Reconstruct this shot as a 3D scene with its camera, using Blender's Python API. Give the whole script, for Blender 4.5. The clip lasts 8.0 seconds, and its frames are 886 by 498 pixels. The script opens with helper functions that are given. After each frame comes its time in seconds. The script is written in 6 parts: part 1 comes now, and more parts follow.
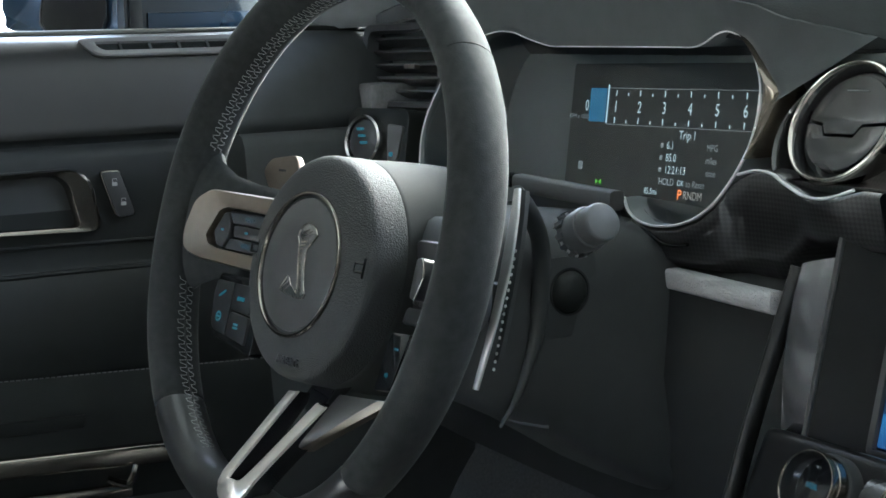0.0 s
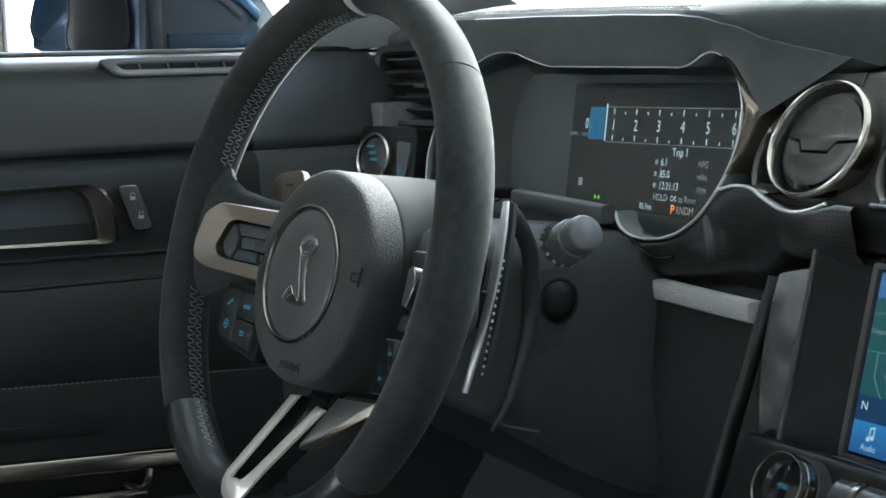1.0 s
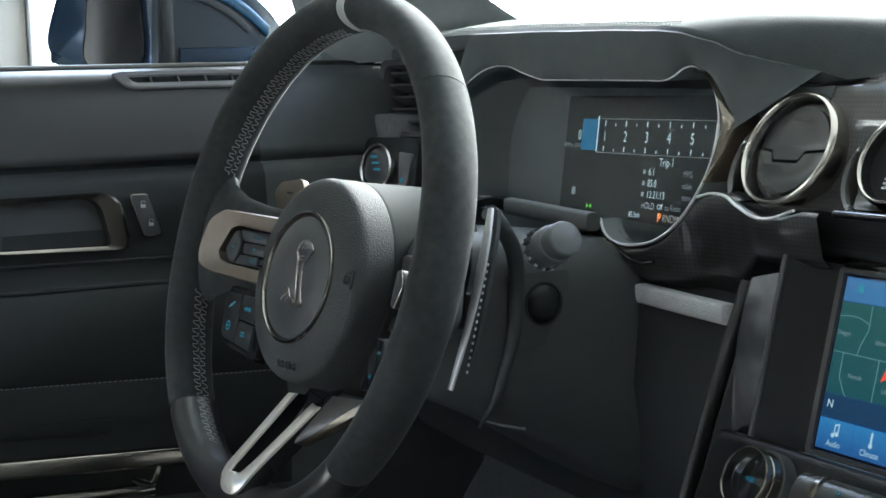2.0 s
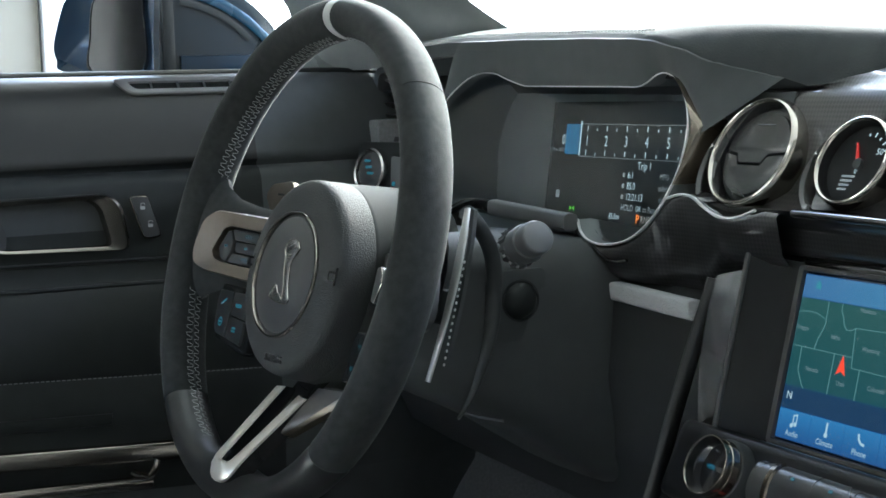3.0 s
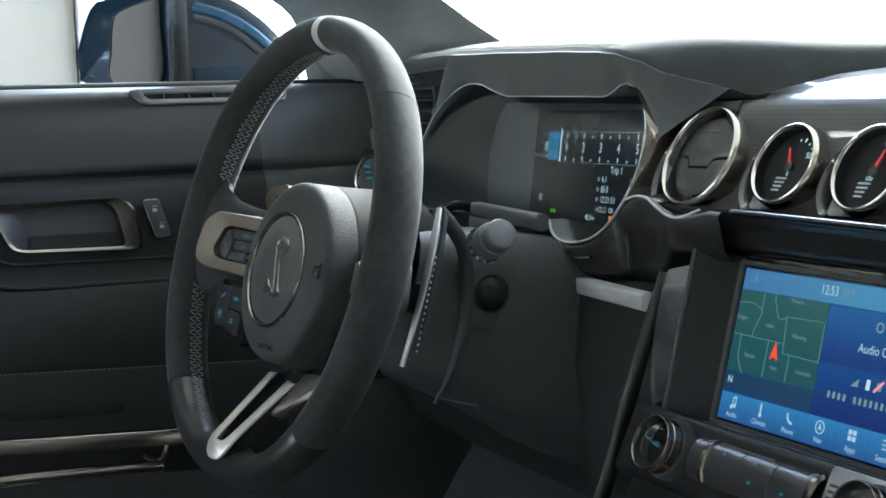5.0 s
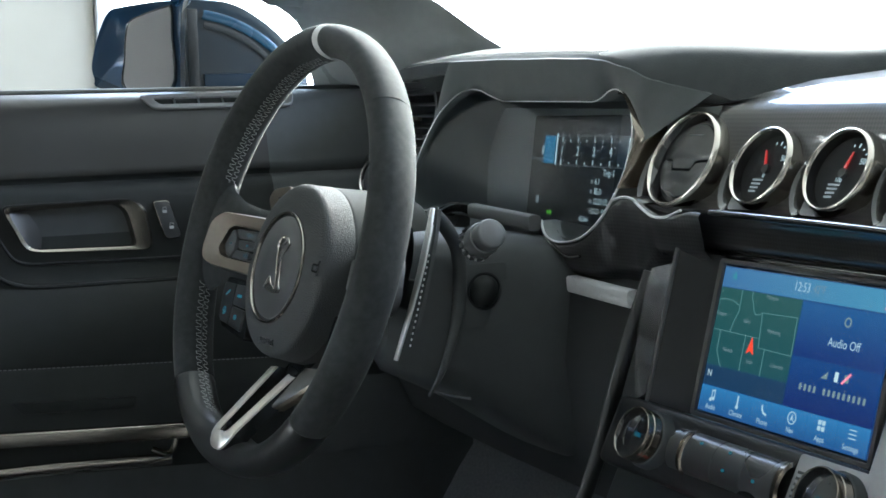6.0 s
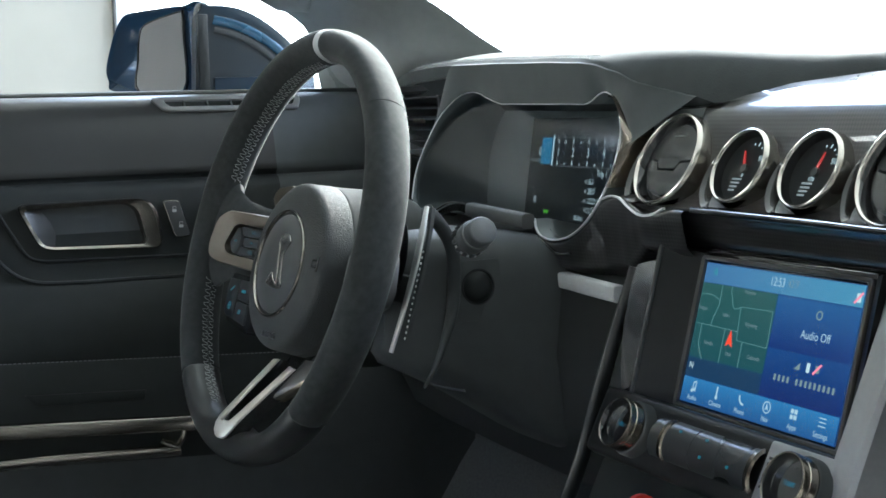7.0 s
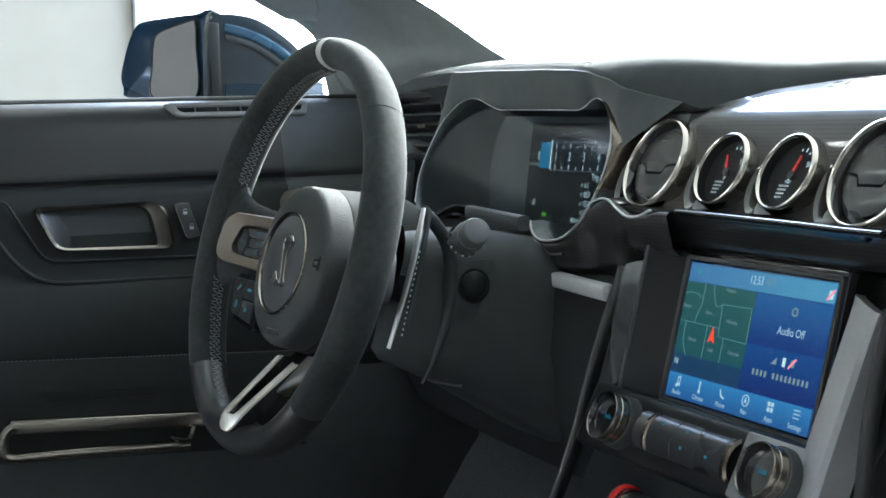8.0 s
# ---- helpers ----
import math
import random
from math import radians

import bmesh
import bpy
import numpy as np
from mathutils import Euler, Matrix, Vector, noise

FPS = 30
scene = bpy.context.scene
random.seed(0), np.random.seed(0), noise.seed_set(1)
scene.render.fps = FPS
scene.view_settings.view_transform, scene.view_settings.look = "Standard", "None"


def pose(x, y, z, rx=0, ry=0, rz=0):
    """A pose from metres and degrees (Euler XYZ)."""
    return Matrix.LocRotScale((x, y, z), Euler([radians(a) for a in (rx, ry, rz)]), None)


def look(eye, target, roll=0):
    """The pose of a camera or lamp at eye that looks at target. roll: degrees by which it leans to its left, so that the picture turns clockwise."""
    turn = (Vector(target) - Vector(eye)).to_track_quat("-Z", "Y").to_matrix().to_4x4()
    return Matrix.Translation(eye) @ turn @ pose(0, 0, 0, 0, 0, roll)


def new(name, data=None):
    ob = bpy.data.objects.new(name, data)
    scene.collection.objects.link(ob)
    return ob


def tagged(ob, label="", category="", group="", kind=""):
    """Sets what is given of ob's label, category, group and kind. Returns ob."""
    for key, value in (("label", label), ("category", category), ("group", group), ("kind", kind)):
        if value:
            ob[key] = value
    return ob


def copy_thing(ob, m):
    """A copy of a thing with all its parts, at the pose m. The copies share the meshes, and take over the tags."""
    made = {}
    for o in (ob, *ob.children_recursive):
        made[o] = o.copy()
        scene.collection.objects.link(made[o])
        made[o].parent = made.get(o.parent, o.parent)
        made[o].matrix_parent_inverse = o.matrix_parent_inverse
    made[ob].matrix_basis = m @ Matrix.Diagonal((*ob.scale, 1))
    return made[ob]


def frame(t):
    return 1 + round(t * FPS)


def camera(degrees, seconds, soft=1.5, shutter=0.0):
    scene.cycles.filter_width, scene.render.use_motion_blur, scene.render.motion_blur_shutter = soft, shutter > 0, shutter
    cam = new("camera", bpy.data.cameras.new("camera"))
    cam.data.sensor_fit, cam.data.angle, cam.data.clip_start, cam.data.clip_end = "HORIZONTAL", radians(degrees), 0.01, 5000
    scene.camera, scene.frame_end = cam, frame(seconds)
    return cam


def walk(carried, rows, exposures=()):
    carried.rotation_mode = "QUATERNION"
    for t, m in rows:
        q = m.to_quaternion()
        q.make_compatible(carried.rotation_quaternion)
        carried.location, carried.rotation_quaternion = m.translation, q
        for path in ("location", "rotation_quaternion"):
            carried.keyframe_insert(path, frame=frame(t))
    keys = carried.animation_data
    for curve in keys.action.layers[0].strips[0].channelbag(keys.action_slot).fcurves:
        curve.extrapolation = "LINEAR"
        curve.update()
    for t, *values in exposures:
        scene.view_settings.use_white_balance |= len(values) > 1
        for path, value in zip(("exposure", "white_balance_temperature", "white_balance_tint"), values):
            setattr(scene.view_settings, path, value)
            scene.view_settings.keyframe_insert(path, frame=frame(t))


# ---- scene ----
# camera: seconds, place, turn to the left from straight ahead, tilt up, roll
PATH = [
    (0, 0.8429, -0.3104, 0.8748, 59.846, -8.128, -1.788),
    (0.5, 0.8673, -0.3102, 0.8753, 60.522, -7.720, -1.768),
    (1, 0.8916, -0.3082, 0.8733, 61.272, -7.262, -1.729),
    (1.5, 0.9167, -0.3093, 0.8733, 61.824, -6.954, -1.715),
    (3, 0.9902, -0.3069, 0.8701, 62.896, -6.361, -1.634),
    (3.5, 1.0150, -0.3069, 0.8709, 63.140, -6.318, -1.676),
    (4, 1.0399, -0.3058, 0.8695, 63.563, -6.175, -1.635),
    (4.5, 1.0647, -0.3038, 0.8688, 64.080, -6.038, -1.676),
    (6, 1.1374, -0.3034, 0.8668, 65.370, -5.645, -1.651),
    (6.5, 1.1615, -0.3020, 0.8657, 65.848, -5.535, -1.633),
    (7, 1.1854, -0.3016, 0.8649, 66.238, -5.470, -1.620),
    (7.5, 1.2097, -0.3010, 0.8645, 66.677, -5.354, -1.617),
    (8, 1.2341, -0.3012, 0.8632, 67.067, -5.181, -1.584),
]
cam = camera(34.10, 8.0, soft=1.6)


def aimed(x, y, z, turn, tilt, roll):
    a, b = radians(turn), radians(tilt)
    way = Vector((-math.sin(a) * math.cos(b), math.cos(a) * math.cos(b), math.sin(b)))
    return look((x, y, z), Vector((x, y, z)) + way, roll)


walk(cam, [(t, aimed(*row)) for t, *row in PATH], [(0.0, 5.03, 5750, -4), (8.0, 5.16, 5750, -4)])


# ---- world, sun and the bright surroundings ----
world = bpy.data.worlds.new("sky")
scene.world = world
world.use_nodes = True
wn = world.node_tree
sky = wn.nodes.new("ShaderNodeTexSky")
sky.sky_type, sky.sun_disc = "NISHITA", False
sky.air_density, sky.dust_density = 0.5, 3.0
sky.sun_elevation, sky.sun_rotation = radians(30), radians(-22)
wn.links.new(sky.outputs[0], wn.nodes["Background"].inputs[0])
wn.nodes["Background"].inputs[1].default_value = 0.15
sun_data = bpy.data.lights.new("sun", "SUN")
sun_data.energy, sun_data.angle, sun_data.color = 0.5, radians(30), (1.0, 0.96, 0.9)
sun = new("sun", sun_data)
sun.matrix_world = look((-3, 7.5, 5.5), (0, 0, 0.8))


# ---- materials ----
def material(name, color, rough=0.6, metal=0.0, grain=0.15, scale=60.0, bump=0.0, bump_scale=900.0, coat=0.0, big=6.0, spec=0.5, sheen=0.0, voronoi=False, relief=0.0006):
    m = bpy.data.materials.new(name)
    m.use_nodes = True
    nt = m.node_tree
    b = nt.nodes["Principled BSDF"]
    tc = nt.nodes.new("ShaderNodeTexCoord")
    fine, wide = nt.nodes.new("ShaderNodeTexNoise"), nt.nodes.new("ShaderNodeTexNoise")
    fine.inputs["Scale"].default_value, wide.inputs["Scale"].default_value = scale, big
    fine.inputs["Detail"].default_value = 6
    for n in (fine, wide):
        nt.links.new(tc.outputs["Object"], n.inputs["Vector"])
    add = nt.nodes.new("ShaderNodeMath")
    nt.links.new(fine.outputs[0], add.inputs[0])
    nt.links.new(wide.outputs[0], add.inputs[1])
    ramp = nt.nodes.new("ShaderNodeMapRange")
    ramp.inputs["From Min"].default_value, ramp.inputs["From Max"].default_value = 0.6, 1.4
    ramp.inputs["To Min"].default_value, ramp.inputs["To Max"].default_value = 1 - grain, 1 + grain
    nt.links.new(add.outputs[0], ramp.inputs["Value"])
    mul = nt.nodes.new("ShaderNodeVectorMath")
    mul.operation = "SCALE"
    mul.inputs[0].default_value = color[:3]
    nt.links.new(ramp.outputs[0], mul.inputs["Scale"])
    nt.links.new(mul.outputs[0], b.inputs["Base Color"])
    rr = nt.nodes.new("ShaderNodeMapRange")
    rr.inputs["From Min"].default_value, rr.inputs["From Max"].default_value = 0.3, 0.7
    rr.inputs["To Min"].default_value, rr.inputs["To Max"].default_value = max(rough - 0.06, 0.02), min(rough + 0.06, 1)
    nt.links.new(wide.outputs[0], rr.inputs["Value"])
    nt.links.new(rr.outputs[0], b.inputs["Roughness"])
    b.inputs["Metallic"].default_value = metal
    b.inputs["Coat Weight"].default_value = coat
    b.inputs["Coat Roughness"].default_value = 0.06
    b.inputs["Specular IOR Level"].default_value = spec
    b.inputs["Sheen Weight"].default_value = sheen
    b.inputs["Sheen Roughness"].default_value = 0.4
    if bump:
        if voronoi:
            t = nt.nodes.new("ShaderNodeTexVoronoi")
            t.feature = "SMOOTH_F1"
        else:
            t = nt.nodes.new("ShaderNodeTexNoise")
        t.inputs["Scale"].default_value = bump_scale
        nt.links.new(tc.outputs["Object"], t.inputs["Vector"])
        bp = nt.nodes.new("ShaderNodeBump")
        bp.inputs["Strength"].default_value, bp.inputs["Distance"].default_value = bump, relief
        nt.links.new(t.outputs[0], bp.inputs["Height"])
        nt.links.new(bp.outputs[0], b.inputs["Normal"])
    return m


LIT = 0.192  # level of the lit displays


def glow(name, color, strength):
    m = bpy.data.materials.new(name)
    m.use_nodes = True
    nt = m.node_tree
    b = nt.nodes["Principled BSDF"]
    b.inputs["Base Color"].default_value = (0.005, 0.005, 0.006, 1)
    b.inputs["Roughness"].default_value = 0.25
    b.inputs["Emission Color"].default_value = (*color, 1)
    b.inputs["Emission Strength"].default_value = strength * LIT
    return m


def glow_fade(name, low, high, strength, axis=1, span=(0.0, 1.0)):
    """A lit display area whose colour runs evenly from low to high along one axis."""
    m = glow(name, low, strength)
    nt = m.node_tree
    tc, sep = nt.nodes.new("ShaderNodeTexCoord"), nt.nodes.new("ShaderNodeSeparateXYZ")
    nt.links.new(tc.outputs["Generated"], sep.inputs[0])
    r = nt.nodes.new("ShaderNodeValToRGB")
    r.color_ramp.elements[0].position, r.color_ramp.elements[1].position = span
    r.color_ramp.elements[0].color, r.color_ramp.elements[1].color = (*low, 1), (*high, 1)
    nt.links.new(sep.outputs[axis], r.inputs[0])
    nt.links.new(r.outputs[0], nt.nodes["Principled BSDF"].inputs["Emission Color"])
    return m


def carbon():
    m = bpy.data.materials.new("carbon_fibre")
    m.use_nodes = True
    nt = m.node_tree
    b = nt.nodes["Principled BSDF"]
    tc, mp = nt.nodes.new("ShaderNodeTexCoord"), nt.nodes.new("ShaderNodeMapping")
    mp.inputs["Rotation"].default_value = (0, radians(45), 0)
    mp.inputs["Scale"].default_value = (1, 0.001, 1)
    nt.links.new(tc.outputs["Object"], mp.inputs["Vector"])
    ck = nt.nodes.new("ShaderNodeTexChecker")
    ck.inputs["Scale"].default_value = 480
    ck.inputs["Color1"].default_value, ck.inputs["Color2"].default_value = (0.006, 0.006, 0.0066, 1), (0.032, 0.0305, 0.031, 1)
    nt.links.new(mp.outputs[0], ck.inputs["Vector"])
    wv = nt.nodes.new("ShaderNodeTexNoise")
    wv.inputs["Scale"].default_value = 14
    nt.links.new(tc.outputs["Object"], wv.inputs["Vector"])
    mx = nt.nodes.new("ShaderNodeMix")
    mx.data_type, mx.blend_type = "RGBA", "MULTIPLY"
    mx.inputs["Factor"].default_value = 0.5
    nt.links.new(ck.outputs[0], mx.inputs[6])
    nt.links.new(wv.outputs[0], mx.inputs[7])
    nt.links.new(mx.outputs[2], b.inputs["Base Color"])
    b.inputs["Roughness"].default_value = 0.35
    b.inputs["Coat Weight"].default_value = 1.0
    b.inputs["Coat Roughness"].default_value = 0.04
    return m


SUEDE = material("black_suede", (0.0305, 0.0322, 0.0325), 0.95, grain=0.3, scale=160, big=22, bump=0.4, bump_scale=1600, sheen=0.12, spec=0.06)
LEATHER = material("black_leather", (0.013, 0.013, 0.0132), 0.34, grain=0.15, scale=90, bump=0.12, bump_scale=950, voronoi=True, spec=0.8)
GRAINED = material("grained_black_plastic", (0.046, 0.0475, 0.0477), 0.7, grain=0.12, scale=80, bump=1.0, bump_scale=1250, voronoi=True, spec=0.18, relief=0.0005)
PLASTIC = material("matte_black_plastic", (0.042, 0.0445, 0.0455), 0.6, grain=0.12, scale=50, bump=0.15, bump_scale=1500, spec=0.25)
# base tone and sheen raised to stand in for haze under the hood
HOOD_UNDER = material("hazed_fascia_vinyl", (0.06, 0.066, 0.067), 0.7, grain=0.12, scale=70, bump=0.2, bump_scale=1100, spec=0.25, sheen=0.2)
# door vinyl warmed to stand in for the wall's reflection along the ledge
LEDGE = material("warmed_ledge_vinyl", (0.0185, 0.0182, 0.0172), 0.36, grain=0.1, scale=60, bump=0.2, bump_scale=1300, spec=0.42)
SATIN_BLACK = material("satin_black_keys", (0.022, 0.0225, 0.0235), 0.27, grain=0.06, scale=40, spec=0.8)
DEMISTER = material("satin_grey_grille", (0.125, 0.122, 0.118), 0.36, grain=0.06, scale=60, spec=0.8)
SHROUD = material("smooth_grey_shroud", (0.028, 0.030, 0.0285), 0.75, grain=0.08, scale=60, bump=0.1, bump_scale=1500, spec=0.15)
BADGE = material("dark_satin_badge", (0.06, 0.061, 0.0625), 0.36, grain=0.08, scale=60, spec=0.5)
SOFT_KEYS = material("soft_black_keys", (0.017, 0.0175, 0.0185), 0.42, grain=0.08, scale=60, spec=0.5)
SMOOTH = material("smooth_black_plastic", (0.045, 0.0455, 0.0465), 0.38, grain=0.1, scale=40)
STALK = material("dark_grey_plastic", (0.085, 0.087, 0.089), 0.5, grain=0.08, scale=60, bump=0.1, bump_scale=1500)
PAD = material("soft_dash_vinyl", (0.043, 0.0465, 0.047), 0.97, grain=0.12, scale=70, bump=0.3, bump_scale=800, voronoi=True, spec=0.03, sheen=0.05)
# grey tone stands in for light reflected off the grained leather
GREY_LEATHER = material("sheen_grey_leather", (0.46, 0.46, 0.47), 0.42, grain=0.1, scale=90, bump=1.0, bump_scale=1050, voronoi=True, relief=0.002)
GLOSS = material("gloss_black", (0.012, 0.012, 0.0125), 0.1, grain=0.1, scale=30, coat=0.6)
SATIN = material("warm_satin_nickel", (0.205, 0.175, 0.143), 0.42, 0.9, grain=0.08, scale=200, bump=0.05, bump_scale=2500)
RING = material("polished_warm_metal", (0.56, 0.52, 0.47), 0.2, 1.0, grain=0.06, scale=60)
KNURL = material("bronze_tinted_metal", (0.30, 0.265, 0.225), 0.24, 1.0, grain=0.08, scale=90)
BARREL = material("dark_satin_barrel", (0.20, 0.185, 0.16), 0.2, 1.0, grain=0.06, scale=60)
CHROME = material("chrome", (0.72, 0.7, 0.68), 0.22, 1.0, grain=0.04, scale=40)
DARK_CHROME = material("dark_chrome", (0.33, 0.305, 0.27), 0.2, 1.0, grain=0.06, scale=40)
LEVER = material("satin_dark_metal", (0.030, 0.030, 0.0295), 0.42, 0.4, grain=0.06, scale=60)
RAIL_SILVER = material("satin_silver_rail", (0.30, 0.30, 0.31), 0.2, 0.9, grain=0.06, scale=300)
SILVER = material("silver_paint", (0.36, 0.36, 0.375), 0.36, 0.75, grain=0.06, scale=300)
ALLOY = material("brushed_alloy", (0.58, 0.58, 0.56), 0.42, 0.6, grain=0.08, scale=300)
THREAD = material("grey_thread", (0.40, 0.405, 0.405), 0.8, grain=0.15, scale=300)
DARK_THREAD = material("dark_grey_thread", (0.34, 0.345, 0.35), 0.8, grain=0.15, scale=300)
STRIPE = material("grey_marker_leather", (0.42, 0.42, 0.42), 0.6, grain=0.12, scale=120, bump=0.3, bump_scale=900)
BLUE_PAINT = material("dark_blue_car_paint", (0.006, 0.026, 0.055), 0.3, 0.3, grain=0.08, scale=20, coat=0.5)
# lighter than the housing paint: reflected sky put into the colour
BLUE_TRIM = material("sky_lit_blue", (0.012, 0.055, 0.105), 0.25, 0.2, grain=0.06, scale=20, coat=1.0)
SAIL = material("deep_blue_gloss", (0.006, 0.016, 0.027), 0.3, grain=0.08, scale=20, coat=0.5)
MIRROR = material("mirror_glass", (0.085, 0.087, 0.092), 0.03, 1.0, grain=0.03, scale=10)
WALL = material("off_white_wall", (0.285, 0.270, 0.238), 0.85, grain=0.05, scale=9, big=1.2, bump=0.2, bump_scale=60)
# tones of unseen walls: white to bounce light, near black to cut it
BOUNCE_WALL = material("white_bounce_wall", (0.78, 0.78, 0.77), 0.8, grain=0.05, scale=9, big=1.2, bump=0.2, bump_scale=60)
SHADE_WALL = material("dark_shade_wall", (0.04, 0.04, 0.04), 0.8, grain=0.08, scale=9, big=1.2, bump=0.2, bump_scale=60)
# unseen floor, kept dark to cut light from below
FLOOR = material("grey_concrete", (0.07, 0.07, 0.069), 0.6, grain=0.2, scale=5, big=0.7, bump=0.2, bump_scale=30)
# paler than black carpet, to stand in for haze in the footwell
CARPET = material("haze_lifted_carpet", (0.13, 0.133, 0.136), 0.95, grain=0.3, scale=300, bump=0.6, bump_scale=500)
# pale tone chosen to bounce fill light into the cabin
BOUNCE_LINING = material("bounce_grey_headlining", (0.62, 0.62, 0.61), 0.95, grain=0.15, scale=150, bump=0.3, bump_scale=700)
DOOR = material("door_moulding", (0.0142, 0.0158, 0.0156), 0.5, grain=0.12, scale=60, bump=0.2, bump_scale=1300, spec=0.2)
KNEE = material("knee_panel_plastic", (0.016, 0.0172, 0.0178), 0.55, grain=0.12, scale=50, bump=0.15, bump_scale=1500, spec=0.22)
# lifted copy of the door moulding, for parts where too little light falls
LIFTED_DOOR = material("lifted_door_moulding", (0.055, 0.059, 0.06), 0.6, grain=0.12, scale=60, bump=0.2, bump_scale=1100, spec=0.25)
BRUSHED = material("bright_satin_metal", (0.72, 0.675, 0.615), 0.42, 0.7, grain=0.06, scale=200)
PILLAR = material("pillar_trim", (0.21, 0.222, 0.224), 0.3, grain=0.1, scale=90, bump=0.15, bump_scale=900, spec=0.8)
PANEL_BLACK = material("fine_matte_black", (0.010, 0.0104, 0.0108), 0.5, grain=0.12, scale=60, bump=0.1, bump_scale=1500, spec=0.12)
RED = material("red_needle", (0.55, 0.02, 0.015), 0.4)
BLUE_RING = material("blue_ring", (0.02, 0.10, 0.5), 0.4)
CARBON = carbon()
# black binnacle greyed: haze and lens reflection put into the base colour
BINNACLE = material("hazed_binnacle", (0.16, 0.174, 0.178), 0.7, grain=0.08, scale=40, bump=0.1, bump_scale=1500, spec=0.2)
COLUMN = material("column_cover_plastic", (0.044, 0.047, 0.048), 0.6, grain=0.12, scale=50, bump=0.15, bump_scale=1500, spec=0.25)
EMBLEM = material("dark_polished_emblem", (0.30, 0.30, 0.31), 0.28, 0.9, grain=0.08, scale=200)
# glossy carbon with its beige reflection put into the base colour
WING = material("carbon_painted_sheen", (0.20, 0.17, 0.135), 0.2, 0.8, grain=0.2, scale=300, coat=0.6)
# light coming through the paddle's holes, painted as white
HOLE_LIGHT = material("white_hole_light", (0.8, 0.8, 0.8), 0.6, grain=0.04, scale=60)
CHIN = material("bright_silver_bar", (0.66, 0.66, 0.68), 0.35, 0.3, grain=0.05, scale=200)


def smoked_lens():
    m = bpy.data.materials.new("smoked_clear_plastic")
    m.use_nodes = True
    nt = m.node_tree
    clear, gloss, mix, fr = (nt.nodes.new("ShaderNode" + k) for k in ("BsdfTransparent", "BsdfGlossy", "MixShader", "Fresnel"))
    clear.inputs["Color"].default_value = (0.80, 0.82, 0.83, 1)
    gloss.inputs["Roughness"].default_value = 0.14
    fr.inputs["IOR"].default_value = 1.5
    nt.links.new(fr.outputs[0], mix.inputs[0])
    nt.links.new(clear.outputs[0], mix.inputs[1])
    nt.links.new(gloss.outputs[0], mix.inputs[2])
    nt.links.new(mix.outputs[0], nt.nodes["Material Output"].inputs["Surface"])
    return m


LENS = smoked_lens()
WHITE_GLOW = glow("white_graphics", (0.70, 0.84, 0.9), 0.125)
SCREEN_DARK = glow("display_black", (0.45, 0.56, 0.62), 0.0006)
SCREEN_DARK.node_tree.nodes["Principled BSDF"].inputs["Base Color"].default_value = (0.028, 0.030, 0.031, 1)
KEY_GLOW = glow("pale_key_graphics", (0.55, 0.72, 0.85), 0.12)
DIM_GLOW = glow("grey_graphics", (0.5, 0.55, 0.58), 0.0575)
ICON_GLOW = glow("blue_key_light", (0.09, 0.40, 0.55), 0.042)
ORANGE_GLOW = glow("orange_graphics", (1.0, 0.22, 0.03), 0.288)
GREEN_GLOW = glow("green_graphics", (0.2, 0.8, 0.05), 0.113)
RED_GLOW = glow("red_graphics", (0.9, 0.06, 0.03), 0.19)
BLUE_GLOW = glow("blue_bar", (0.012, 0.06, 0.15), 0.07)
PINK_GLOW = glow("pink_line", (0.9, 0.25, 0.35), 0.174)
BACKDROP = glow("bright_daylight", (1.0, 0.99, 0.97), 2.75)


# ---- builders ----
def part(name, bm, mat, parent=None, label="", sharp=40, recalc=True):
    """Links a bmesh, made in world metres, as one mesh object under its thing or part."""
    me = bpy.data.meshes.new(name)
    if recalc:
        bmesh.ops.recalc_face_normals(bm, faces=bm.faces)
    bm.to_mesh(me)
    bm.free()
    me.materials.append(mat)
    for p in me.polygons:
        p.use_smooth = True
    me.set_sharp_from_angle(angle=radians(sharp))
    ob = new(name, me)
    if parent is not None:
        hang(ob, parent)
    if label:
        ob["label"] = label
    return ob


def hang(ob, parent):
    ob.parent = parent
    ob.matrix_parent_inverse = parent.matrix_basis.inverted() if parent.parent is None else Matrix()
    return ob


def thing(name, label, category, at=(0, 0, 0), group="", kind=""):
    ob = new(name)
    ob.empty_display_size = 0.02
    ob.matrix_basis = Matrix.Translation(at)
    return tagged(ob, label, category, group, kind)


def basis(at, tilt=0.0, turn=0.0):
    """Axes of a face: x across, y up the face, z out towards the driver; tilt leans its top forward, turn swings it to the left."""
    a = radians(tilt)
    m = Matrix(((1, 0, 0, 0), (0, math.sin(a), -math.cos(a), 0), (0, math.cos(a), math.sin(a), 0), (0, 0, 0, 1)))
    return Matrix.Translation(at) @ Matrix.Rotation(radians(turn), 4, "Z") @ m


def grid_mesh(rows, closed_u=False, closed_v=False):
    bm = bmesh.new()
    vs = [[bm.verts.new(p) for p in row] for row in rows]
    n, k = len(vs), len(vs[0])
    for i in range(n if closed_u else n - 1):
        for j in range(k if closed_v else k - 1):
            a, b, c, d = vs[i][j], vs[(i + 1) % n][j], vs[(i + 1) % n][(j + 1) % k], vs[i][(j + 1) % k]
            if len({a, b, c, d}) == 4:
                bm.faces.new((a, b, c, d))
    return bm


